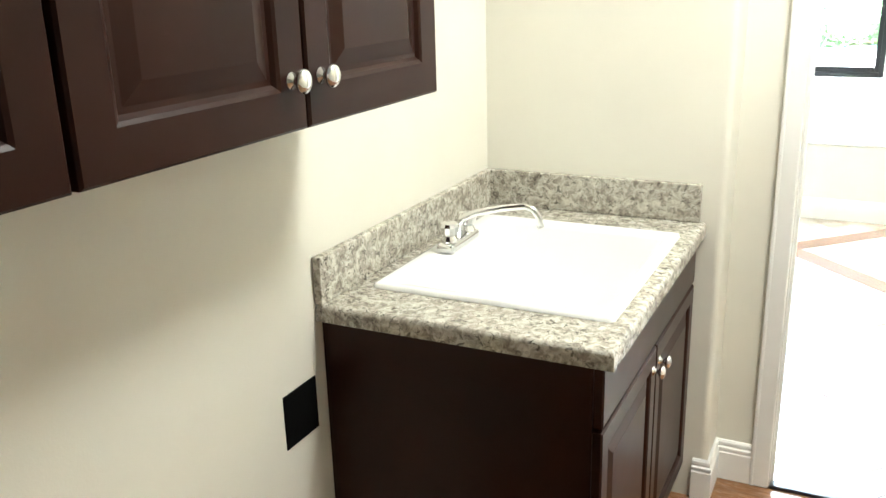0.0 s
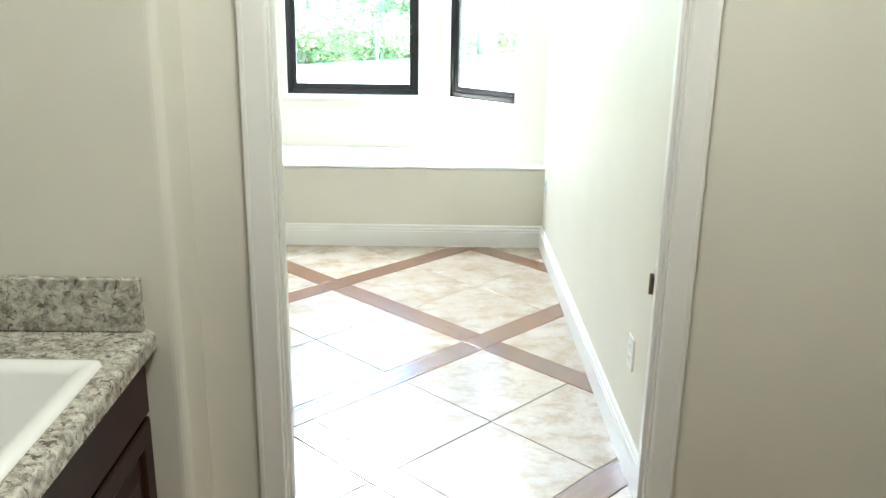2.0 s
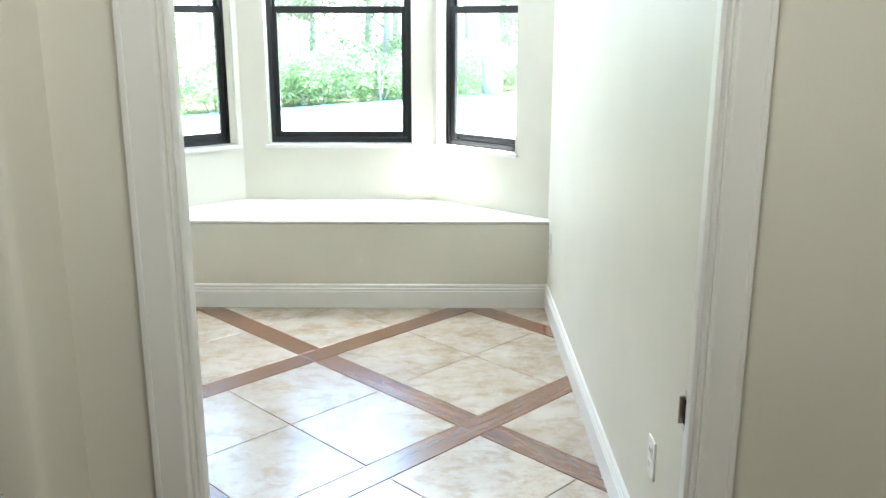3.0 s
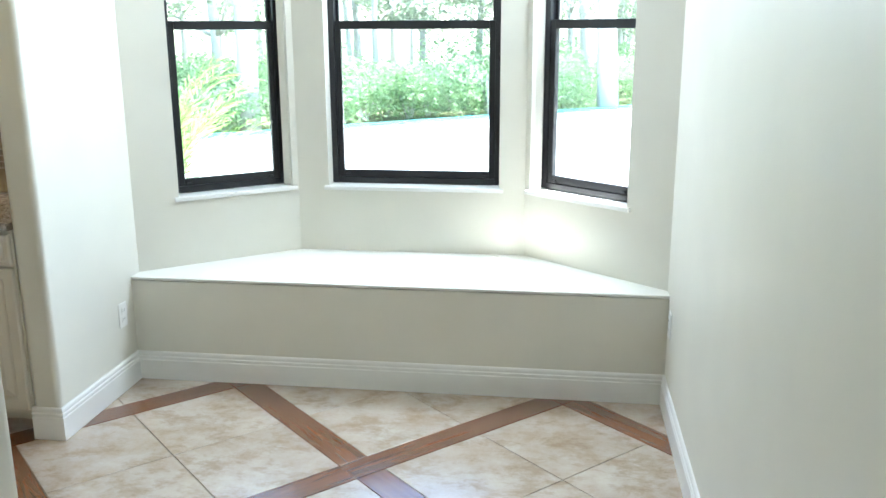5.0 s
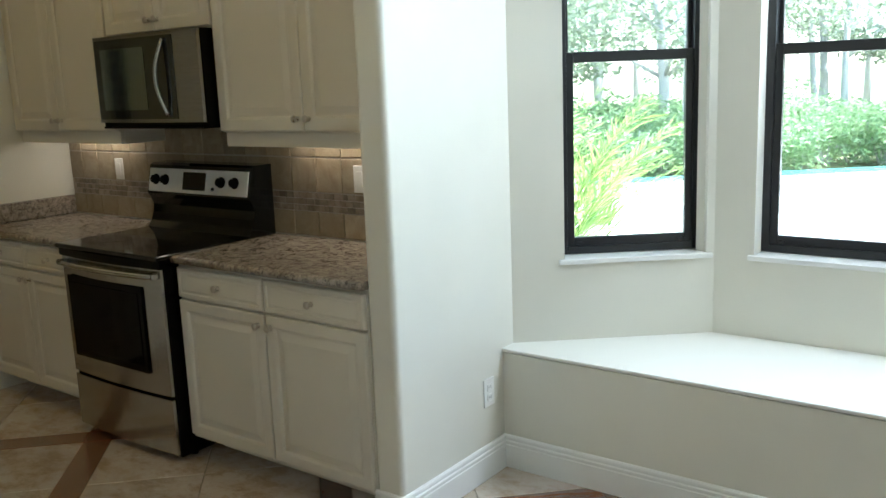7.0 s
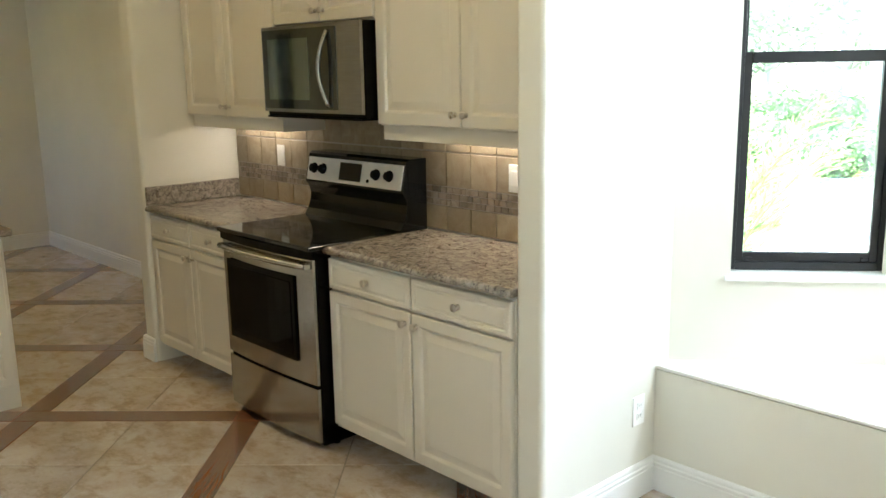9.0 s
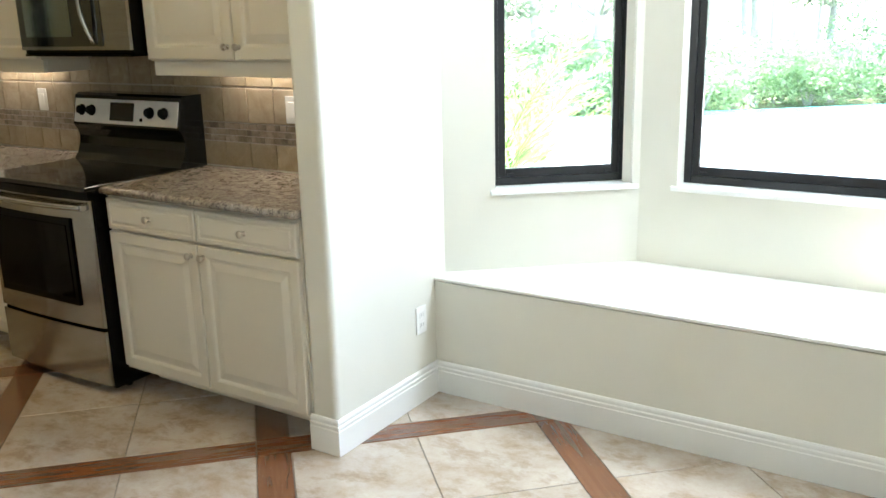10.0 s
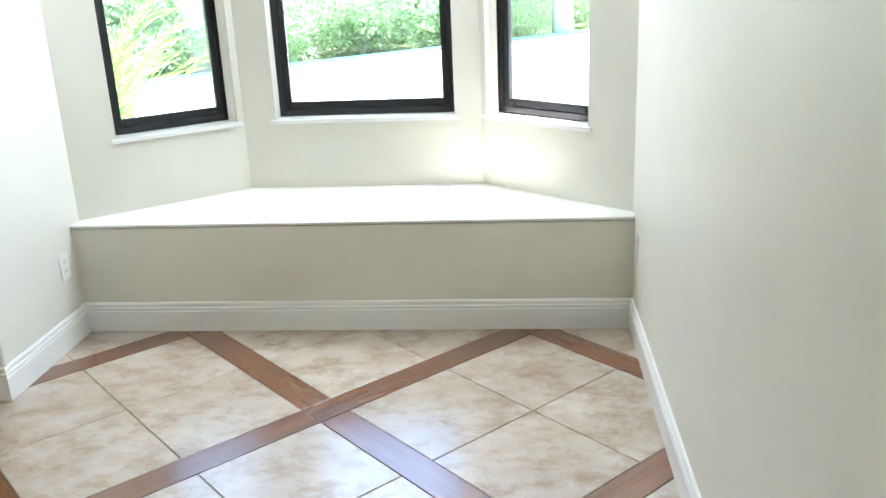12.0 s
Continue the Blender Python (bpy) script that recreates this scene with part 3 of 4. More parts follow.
def base_unit(name, label, x0, x1, split):
    c = cabinet(name, label, x0, x1, CF + 0.02, YK - 0.012, 0, 0.875, M_CREAM, 0.105)
    for a, b, kx in ((x0 + 0.008, split - G, 1), (split + G, x1 - 0.008, -1)):
        w = b - a
        door_on(c, face_north(a, CF + 0.019, 0.735), w, 0.128, M_CREAM, slab(), (w / 2, 0.064), "drawer")
        door_on(c, face_north(a, CF + 0.019, 0.125), w, 0.598, M_CREAM, raised(), ((w - 0.03) if kx > 0 else 0.03, 0.553))
    return c


RX0, RX1 = -2.455, -1.690
base_unit("base_cabinet", "cream painted base cabinet with two drawers and raised-panel doors", RX1 + 0.004, XW - WING - 0.003, -1.155)
base_unit("base_cabinet", "cream painted base cabinet between the range and a wall", -3.386, RX0 - 0.004, -2.925)


def worktop(name, label, x0, x1):
    w = thing(name, label, "worktop")
    bm = bmesh.new()
    box(bm, x0, x1, -0.704, YK - 0.004, 0.878, 0.912, bev=0.006, seg=3)
    part("slab", bm, M_GRAN_K, w)
    bm = bmesh.new()
    tube(bm, [(x0 + 0.001, -0.7045, 0.895), (x1 - 0.001, -0.7045, 0.895)], 0.0160, 12)
    part("bullnose", bm, M_GRAN_K, w, "rounded front edge", True)
    return w


worktop("worktop", "polished brown speckled granite worktop", RX1 + 0.002, XW - WING - 0.002)
wl = worktop("worktop", "polished brown speckled granite worktop with a side upstand", -3.388, RX0 - 0.002)
part("upstand", boxes((-3.388, -3.366, -0.712, YK - 0.018, 0.9145, 1.018), bev=0.004), M_GRAN_K, wl)


def upper_unit(name, label, x0, x1, z0, z1, split, yf=-0.42, rail=0.062, kz=0.05):
    c = cabinet(name, label, x0, x1, yf + 0.02, YK - 0.012, z0, z1, M_CREAM, rail=rail)
    for a, b, kx in ((x0 + 0.006, split - 0.003, 1), (split + 0.003, x1 - 0.006, -1)):
        w = b - a
        door_on(c, face_north(a, yf + 0.019, z0 + 0.006), w, z1 - z0 - 0.03, M_CREAM, raised(0.062), ((w - 0.028) if kx > 0 else 0.028, kz))
    return c


upper_unit("wall_cabinet", "cream raised-panel wall cabinet above the worktop", -1.668, XW - WING - 0.003, 1.402, 2.38, -1.155)
upper_unit("wall_cabinet", "cream raised-panel wall cabinet beside a wall", -3.386, -2.446, 1.402, 2.38, -2.935)
upper_unit("wall_cabinet", "short cream wall cabinet above the microwave", -2.443, -1.671, 1.846, 2.38, -2.06, rail=None)

# unseen ceiling discs added as warm fill for the kitchen
M_WARM_FILL = mat_emit("warm_fill_glow", (1.0, 0.68, 0.19), 8.0)
for x, y in ((-0.9, -1.45), (-2.6, -1.45), (-4.3, -1.0), (-5.9, -1.5)):
    u = thing("kitchen_fill_light", "small round warm fill light added to the ceiling, unseen", "lamp", group="ceiling downlights")
    bm = bmesh.new()
    lathe(bm, [(0.072, 0.0), (0.095, 0.0), (0.098, -0.004), (0.074, -0.006), (0.072, 0.0)], Matrix.Translation((x, y, CEIL - 0.0005)), 24)
    part("trim_ring", bm, M_PLATE, u)
    bm = bmesh.new()
    lathe(bm, [(0, -0.001), (0.071, -0.001), (0.071, -0.003), (0, -0.003)], Matrix.Translation((x, y, CEIL - 0.0005)), 24)
    part("diffuser", bm, M_WARM_FILL, u, "glowing diffuser")

# under-cabinet lights
for x0, x1 in ((-1.50, -0.72), (-3.25, -2.72)):
    u = thing("under_cabinet_light", "slim warm light bar under a wall cabinet", "lamp")
    part("housing", boxes((x0, x1, -0.185, -0.130, 1.383, 1.4005), bev=0.003), M_PLATE, u)
    part("diffuser", boxes((x0 + 0.01, x1 - 0.01, -0.180, -0.135, 1.3785, 1.3832)), M_LED, u)


def kitchen_range():
    r = thing("range", "stainless steel and black electric range with a backguard", "range")
    part("body", boxes((RX0 + 0.004, RX1 - 0.004, -0.748, YK - 0.012, 0.025, 0.895), bev=0.004), M_BLACK, r)
    # curved door front: a slightly bowed slab
    def bowed(x0, x1, z0, z1, y, bow, thick, n=10):
        bm = bmesh.new()
        pts = []
        for i in range(n + 1):
            u = i / n
            pts.append((x0 + (x1 - x0) * u, y - bow * (1 - (2 * u - 1) ** 2)))
        pts += [(x1, y + thick), (x0, y + thick)]
        prism(bm, pts, z0, z1)
        return bm
    part("cooktop", boxes((RX0, RX1, -0.790, -0.245, 0.897, 0.919), bev=0.005), M_BGLASS, r, "black glass cooktop")
    part("front_trim", bowed(RX0 + 0.002, RX1 - 0.002, 0.862, 0.896, -0.772, 0.024, 0.03), M_BLACK, r)
    for cx, cy, rad in ((-2.27, -0.58, 0.10), (-1.88, -0.58, 0.085), (-2.27, -0.34, 0.075), (-1.88, -0.34, 0.10)):
        bm = bmesh.new()
        lathe(bm, [(rad - 0.004, 0.9192), (rad, 0.9194), (rad, 0.9192)], Matrix.Translation((cx, cy, 0)), 28)
        part("burner_ring", bm, mat_ring, r)
    d = part("oven_door", bowed(RX0 + 0.012, RX1 - 0.012, 0.305, 0.858, -0.765, 0.016, 0.016), M_STEEL, r, "brushed stainless oven door")
    wx0, wx1 = -2.375, -1.835
    part("window_surround", boxes((wx0 - 0.012, wx1 + 0.012, -0.7835, -0.776, 0.392, 0.775), bev=0.002), M_BLACK, d)
    part("window_glass", boxes((wx0 + 0.016, wx1 - 0.016, -0.7865, -0.7830, 0.425, 0.745), bev=0.001), M_OVEN, d, "dark oven window")
    bm = bmesh.new()
    tube(bm, [(RX0 + 0.03 + i / 12 * (RX1 - RX0 - 0.06), -0.795 - 0.026 * math.sin(math.pi * i / 12), 0.832) for i in range(13)], 0.013, 10)
    part("handle", bm, M_STEEL, d, "curved steel handle", True)
    for x in (RX0 + 0.034, RX1 - 0.034):
        part("handle_bracket", boxes((x - 0.014, x + 0.014, -0.800, -0.765, 0.82, 0.844), bev=0.003), M_STEEL, d)
    part("drawer", bowed(RX0 + 0.012, RX1 - 0.012, 0.04, 0.287, -0.765, 0.014, 0.016), M_STEEL, r, "brushed stainless storage drawer")
    # backguard: sloping black housing with a steel control face
    bm = bmesh.new()
    prof = [(-0.285, 0.919), (-0.262, 0.950), (-0.246, 0.990), (-0.240, 1.030), (-0.252, 1.066), (-0.268, 1.088), (-0.238, 1.228), (-0.220, 1.238), (YK - 0.012, 1.238), (YK - 0.012, 0.897), (-0.285, 0.897)]
    a = [bm.verts.new((RX0 + 0.003, y, z)) for y, z in prof]
    b = [bm.verts.new((RX1 - 0.003, y, z)) for y, z in prof]
    for i in range(len(prof)):
        j = (i + 1) % len(prof)
        bm.faces.new((a[i], a[j], b[j], b[i]))
    bm.faces.new(a[::-1])
    bm.faces.new(b)
    bmesh.ops.bevel(bm, geom=[e for e in bm.edges if e.calc_face_angle(0) > 0.9], offset=0.006, segments=2, affect="EDGES", profile=0.5)
    bg = part("backguard", bm, M_BGLASS, r, "glossy black backguard")
    tilt = math.atan2(0.030, 0.140)
    m = Matrix.Translation((RX0, -0.268, 1.088)) @ Matrix.Rotation(-tilt, 4, "X")   # local: x, out -y, z up the face
    part("control_face", boxes((0.014, 0.752, -0.006, -0.001, 0.010, 0.126), bev=0.002, m=m), M_PANEL, bg, "stainless control panel")
    part("display", boxes((0.285, 0.455, -0.0085, -0.0062, 0.026, 0.112), bev=0.001, m=m), M_BGLASS, bg)
    for x in (0.075, 0.150, 0.570, 0.665):
        bm = bmesh.new()
        lathe(bm, [(0, 0), (0.026, 0), (0.027, 0.006), (0.021, 0.010), (0.019, 0.024), (0.015, 0.027), (0, 0.027)], m @ Matrix.Translation((x, -0.0062, 0.070)) @ Matrix.Rotation(math.pi / 2, 4, "X"), 18)
        part("dial", bm, M_SLOT, bg, "black control dial", True)
    bm = bmesh.new()
    lathe(bm, [(0, 0), (0.009, 0), (0.008, 0.004), (0, 0.004)], m @ Matrix.Translation((0.510, -0.0062, 0.036)) @ Matrix.Rotation(math.pi / 2, 4, "X"), 12)
    part("button", bm, M_BLACK, bg)
    for x in (RX0 + 0.05, RX1 - 0.05):
        for y in (-0.65, -0.18):
            bm = bmesh.new()
            lathe(bm, [(0, 0), (0.016, 0), (0.016, 0.008), (0.008, 0.012), (0.008, 0.03), (0, 0.03)], Matrix.Translation((x, y, 0.0005)), 10)
            part("foot", bm, M_BLACK, r)
    return r


mat_ring = mat_plain("grey_ring", (0.014, 0.014, 0.014), 0.2)
kitchen_range()


def microwave():
    x0, x1, yf, z0, z1 = -2.438, -1.676, -0.475, 1.432, 1.842
    r = thing("microwave", "stainless over-the-range microwave with a dark glass door", "microwave")
    part("body", boxes((x0, x1, yf, YK - 0.012, z0, z1), bev=0.004), M_BLACK, r)
    def bowed(a0, a1, y, thick, c0, c1):
        """A slab whose front bulges out by the same arc across the whole width."""
        bm = bmesh.new()
        arc = [(a0 + (a1 - a0) * i / 14, y - 0.008 * (1 - ((2 * (a0 + (a1 - a0) * i / 14) - x0 - x1) / (x1 - x0)) ** 2)) for i in range(15)]
        prism(bm, arc + [(px, py + thick) for px, py in arc[::-1]], c0, c1)
        return bm
    d = part("front_frame", bowed(x0 + 0.001, x1 - 0.001, yf - 0.018, 0.0165, z0 + 0.018, z1 - 0.002), M_STEEL, r, "stainless front")
    part("door_glass", bowed(x0 + 0.014, x0 + 0.600, yf - 0.0215, 0.003, z0 + 0.034, z1 - 0.018), M_MIRROR, d, "dark mirror-like door glass")
    part("door_window", bowed(x0 + 0.060, x0 + 0.400, yf - 0.0235, 0.0018, z0 + 0.075, z1 - 0.06), M_MIRROR_G, d, "mirrored door window, green of the reflected outdoors in its colour")
    bm = bmesh.new()
    n = 14
    tube(bm, [(x0 + 0.548 - 0.030 * math.sin(math.pi * i / n), yf - 0.032 - 0.032 * math.sin(math.pi * i / n), z0 + 0.045 + (z1 - z0 - 0.08) * i / n) for i in range(n + 1)], 0.010, 10)
    part("handle", bm, M_STEEL, d, "bowed vertical steel handle", True)
    part("vent", boxes((x0 + 0.012, x1 - 0.012, yf - 0.012, yf + 0.1, z0 - 0.010, z0 + 0.0005), bev=0.002), M_BLACK, r)
    return r


microwave()

# wall plates
def plate(name, label, m, slots):
    p = thing(name, label, "wall plate")
    part("cover", boxes((-0.036, 0.036, 0, 0.006, -0.058, 0.058), bev=0.0025, m=m), M_PLATE, p)
    if slots == "switch":
        part("rocker", boxes((-0.017, 0.017, 0.006, 0.0105, -0.033, 0.033), bev=0.002, m=m), M_PLATE, p)
    else:
        for z in (-0.021, 0.021):
            s = part("receptacle", boxes((-0.016, 0.016, 0.006, 0.0085, z - 0.014, z + 0.014), bev=0.002, m=m), M_PLATE, p)
            # Slots are raised bars, grey for the shade inside them.
            part("slot", boxes((-0.008, -0.005, 0.0083, 0.0092, z - 0.004, z + 0.008), (0.005, 0.008, 0.0083, 0.0092, z - 0.004, z + 0.008), m=m), M_GREY, s)
    return p


def plate_pose(x, y, z, ang):
    """The plate's outward side is its local +y, turned by ang."""
    return pose(x, y, z, 0, 0, ang)


plate("light_switch", "white wall plate on the tiled backsplash", plate_pose(-1.14, YK - 0.0105, 1.185, 180), "switch")
plate("light_switch", "white wall plate on the tiled backsplash", plate_pose(-2.90, YK - 0.0105, 1.180, 180), "switch")
plate("power_outlet", "white double outlet low on the wing wall", plate_pose(XW, -0.135, 0.355, -90), "outlet")
plate("power_outlet", "white double outlet low on the wall", plate_pose(XR, -2.555, 0.405, 90), "outlet")
plate("power_outlet", "white double outlet low on the wall near the seat", plate_pose(XR, -0.11, 0.400, 90), "outlet")

# island
isl = thing("kitchen_island", "cream painted island with a granite top", "island")
part("body", boxes((-4.6, -3.225, -2.55, -1.52, 0.001, 0.875), bev=0.003), M_CREAM, isl)
part("top", boxes((-4.64, -3.19, -2.59, -1.48, 0.876, 0.914), bev=0.008), M_GRAN_K, isl, "brown granite top")
for y0 in (-2.53, -2.03):
    door_on(isl, face_west(-3.225, y0, 0.735), 0.49, 0.128, M_CREAM, slab(), (0.245, 0.064), "drawer")
    door_on(isl, face_west(-3.225, y0, 0.125), 0.49, 0.598, M_CREAM, raised(), (0.03, 0.55))

# ---- laundry ----
SX0, SX1, SY0, SY1, SZ = LX0, 0.748, -4.605, LYS, 0.908     # sink worktop
sc = thing("sink_cabinet", "dark espresso wood sink cabinet with two doors", "cabinet")
part("end_panel", boxes((SX0 + 0.003, SX1 - 0.046, SY0 + 0.02, SY0 + 0.038, 0.10, SZ - 0.041), bev=0.002), M_DARK, sc)
part("end_panel", boxes((SX0 + 0.003, SX1 - 0.046, SY1 - 0.021, SY1 - 0.003, 0.10, SZ - 0.041), bev=0.002), M_DARK, sc)
part("bottom", boxes((SX0 + 0.003, SX1 - 0.046, SY0 + 0.039, SY1 - 0.022, 0.10, 0.118)), M_DARK, sc)
part("face_frame", boxes((SX1 - 0.064, SX1 - 0.0455, SY0 + 0.039, SY1 - 0.022, 0.119, SZ - 0.041)), M_DARK, sc)
part("toe_kick", boxes((SX0 + 0.003, SX1 - 0.11, SY0 + 0.022, SY1 - 0.003, 0.001, 0.099)), M_DARK, sc)
ly0, ly1, lm = SY0 + 0.024, SY1 - 0.006, (SY0 + SY1) / 2 + 0.01
door_on(sc, face_west(SX1 - 0.045, ly0, 0.725), ly1 - ly0, 0.135, M_DARK, [(0, 0), (0, 0.017), (0.004, 0.021)], None, "false_drawer")
door_on(sc, face_west(SX1 - 0.045, ly0, 0.115), lm - ly0 - 0.003, 0.600, M_DARK, raised(0.06, 0.021), (lm - ly0 - 0.035, 0.545), kmat=M_CHROME, kr=0.017)
door_on(sc, face_west(SX1 - 0.045, lm + 0.003, 0.115), ly1 - lm - 0.003, 0.600, M_DARK, raised(0.06, 0.021), (0.03, 0.545), kmat=M_CHROME, kr=0.017)

# worktop with a cut-out for the sink
KX0, KX1, KY0, KY1 = 0.125, 0.708, -4.462, -3.785
lt = thing("sink_worktop", "grey speckled granite worktop with upstands", "worktop")
bm = bmesh.new()
o = [(SX0 + 0.002, SY0), (SX1, SY0), (SX1, SY1 - 0.002), (SX0 + 0.002, SY1 - 0.002)]
q = [(KX0 + 0.012, KY0 + 0.012), (KX1 - 0.012, KY0 + 0.012), (KX1 - 0.012, KY1 - 0.012), (KX0 + 0.012, KY1 - 0.012)]
rr = {(n, z): [bm.verts.new((x, y, z)) for x, y in pp] for n, pp in (("o", o), ("q", q)) for z in (SZ - 0.04, SZ)}
for i in range(4):
    j = (i + 1) % 4
    for z in (SZ - 0.04, SZ):
        bm.faces.new((rr["o", z][i], rr["o", z][j], rr["q", z][j], rr["q", z][i]))
    for n in "oq":
        bm.faces.new((rr[n, SZ - 0.04][i], rr[n, SZ - 0.04][j], rr[n, SZ][j], rr[n, SZ][i]))
es = [e for e in bm.edges if all(abs(v.co.z - SZ) < 1e-4 for v in e.verts) and (all(v.co.y < SY0 + 0.01 for v in e.verts) or all(v.co.x > SX1 - 0.01 for v in e.verts))]
bmesh.ops.bevel(bm, geom=es, offset=0.012, segments=4, affect="EDGES", profile=0.5)
part("slab", bm, M_GRAN_L, lt)
part("upstand", boxes((SX0 + 0.001, SX0 + 0.022, SY0, SY1 - 0.024, SZ + 0.0005, SZ + 0.112), bev=0.003), M_GRAN_L, lt)
part("upstand", boxes((SX0 + 0.001, SX1 - 0.018, SY1 - 0.023, SY1 - 0.001, SZ + 0.0005, SZ + 0.112), bev=0.003), M_GRAN_L, lt)

sink = thing("laundry_sink", "white ceramic drop-in utility sink", "sink")
bm = bmesh.new()
def rring(x0, x1, y0, y1, z, r, n=5):
    out = []
    for cx, cy, a0 in ((x1 - r, y1 - r, 0), (x0 + r, y1 - r, 90), (x0 + r, y0 + r, 180), (x1 - r, y0 + r, 270)):
        for i in range(n + 1):
            a = radians(a0 + 90 * i / n)
            out.append(bm.verts.new((cx + r * math.cos(a), cy + r * math.sin(a), z)))
    return out
ledge = 0.085
rings = [rring(KX0, KX1, KY0, KY1, SZ + 0.001, 0.014), rring(KX0 + 0.003, KX1 - 0.003, KY0 + 0.003, KY1 - 0.003, SZ + 0.010, 0.013), rring(KX0 + 0.010, KX1 - 0.010, KY0 + 0.010, KY1 - 0.010, SZ + 0.012, 0.012),
         rring(KX0 + ledge, KX1 - 0.032, KY0 + 0.032, KY1 - 0.032, SZ + 0.010, 0.022), rring(KX0 + ledge + 0.008, KX1 - 0.04, KY0 + 0.04, KY1 - 0.04, SZ - 0.004, 0.022),
         rring(KX0 + ledge + 0.03, KX1 - 0.06, KY0 + 0.06, KY1 - 0.06, SZ - 0.22, 0.06), rring(KX0 + ledge + 0.06, KX1 - 0.09, KY0 + 0.09, KY1 - 0.09, SZ - 0.25, 0.06)]
for a, b in zip(rings, rings[1:]):
    for i in range(len(a)):
        bm.faces.new((a[i], a[(i + 1) % len(a)], b[(i + 1) % len(a)], b[i]))
bm.faces.new(rings[-1])
basin = part("basin", bm, M_CERAMIC, sink, "", True)
bm = bmesh.new()
lathe(bm, [(0, 0.004), (0.018, 0.004), (0.030, 0.006), (0.040, 0.004), (0.041, 0.0)], Matrix.Translation(((KX0 + KX1) / 2 + 0.03, (KY0 + KY1) / 2, SZ - 0.2495)), 20)
part("drain", bm, M_CHROME, basin, "chrome drain ring", True)

fa = thing("faucet", "chrome two-handle faucet with a swivel spout", "faucet")
FX, FY, FZ = 0.190, -4.115, SZ + 0.0125
bm = bmesh.new()
box(bm, FX - 0.026, FX + 0.026, FY - 0.085, FY + 0.085, FZ, FZ + 0.026, bev=0.010, seg=3)
fb = part("base", bm, M_CHROME, fa, "", True)
for s in (-0.055, 0.055):
    bm = bmesh.new()
    lathe(bm, [(0.020, 0.02), (0.022, 0.030), (0.017, 0.042), (0.024, 0.048), (0.027, 0.068), (0.022, 0.076), (0, 0.078)], Matrix.Translation((FX, FY + s, FZ)), 12)
    part("handle", bm, M_CHROME, fa, "faceted chrome handle")
bm = bmesh.new()
pts = [(FX, FY, FZ + 0.02), (FX, FY, FZ + 0.06), (FX + 0.012, FY + 0.002, FZ + 0.078), (FX + 0.05, FY + 0.008, FZ + 0.092), (FX + 0.12, FY + 0.02, FZ + 0.108), (FX + 0.175, FY + 0.028, FZ + 0.116), (FX + 0.198, FY + 0.032, FZ + 0.110), (FX + 0.212, FY + 0.034, FZ + 0.092), (FX + 0.218, FY + 0.035, FZ + 0.062)]
tube(bm, pts, [0.014, 0.013, 0.011, 0.0095, 0.009, 0.009, 0.009, 0.009, 0.010], 12)
part("spout", bm, M_CHROME, fa, "curved chrome spout", True)

# dark wall cabinets in the laundry
UZ0, UZ1, UX = 1.390, 2.30, 0.380
def dark_unit(y0, y1, split):
    c = thing("laundry_wall_cabinet", "dark espresso raised-panel wall cabinet", "cabinet", group="dark wall cabinets")
    part("body", boxes((LX0 + 0.002, UX - 0.021, y0 + 0.001, y1 - 0.001, UZ0, UZ1), bev=0.002), M_DARK, c)
    for a, b, s in ((y0 + 0.003, split - 0.003, 1), (split + 0.003, y1 - 0.003, -1)):
        door_on(c, face_west(UX - 0.021, a, UZ0 + 0.002), b - a, UZ1 - UZ0 - 0.004, M_DARK, raised(0.075, 0.021), ((b - a - 0.035) if s > 0 else 0.035, 0.075), kmat=M_CHROME, kr=0.018)
    return c


dark_unit(-5.466, -4.590, -5.028)
dark_unit(-6.346, -5.470, -5.908)
bx = thing("junction_box", "flat dark square of an electrical box on the wall", "wall box")
# One thin dark plate without depth.
part("frame", boxes((LX0 - 0.001, LX0 + 0.003, -4.748, -4.625, 0.613, 0.742), bev=0.001), M_SLOT, bx)

vl = thing("water_valve", "grey washing machine valve low on the wall", "valve")
bm = bmesh.new()
lathe(bm, [(0, 0), (0.022, 0), (0.022, 0.004), (0.010, 0.006), (0.010, 0.045), (0, 0.045)], face_west(LX0, -4.845, 0.520), 14)
part("stem", bm, M_CHROME, vl, "", True)
bm = bmesh.new()
lathe(bm, [(0, -0.05), (0.012, -0.05), (0.014, -0.01), (0.019, 0.0), (0.019, 0.012), (0.012, 0.022), (0, 0.025)], Matrix.Translation((LX0 + 0.05, -4.845, 0.521)), 14)
part("body", bm, mat_plain("grey_metal", (0.30, 0.30, 0.31), 0.4, 0.6), vl, "", True)

# fill light added to the laundry ceiling; the fixture itself is unseen
cl = thing("laundry_fill_light", "unseen round fill light added at the laundry ceiling", "lamp")
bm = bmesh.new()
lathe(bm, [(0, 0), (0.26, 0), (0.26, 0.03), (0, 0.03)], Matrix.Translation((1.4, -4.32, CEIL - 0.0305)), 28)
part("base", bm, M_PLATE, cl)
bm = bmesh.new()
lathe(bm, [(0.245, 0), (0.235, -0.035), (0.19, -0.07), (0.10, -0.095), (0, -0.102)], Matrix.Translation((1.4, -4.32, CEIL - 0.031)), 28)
part("shade", bm, M_LAUNDRY_FILL, cl, "glowing milky dome of the added fill light", True)

# ---- garden ----
QA, QB = Vector((-7.5, 8.35)), Vector((8.0, 21.9))     # far edge of the pool deck
qd = (QB - QA).normalized()
qn = Vector((-qd.y, qd.x))
bm = bmesh.new()
prism(bm, [QA - qn * 0.6, QB - qn * 0.6, QB, QA], -0.145, -0.130)
structure("pool", bm, M_WATER, "teal swimming pool along the far side of the deck", "pool")


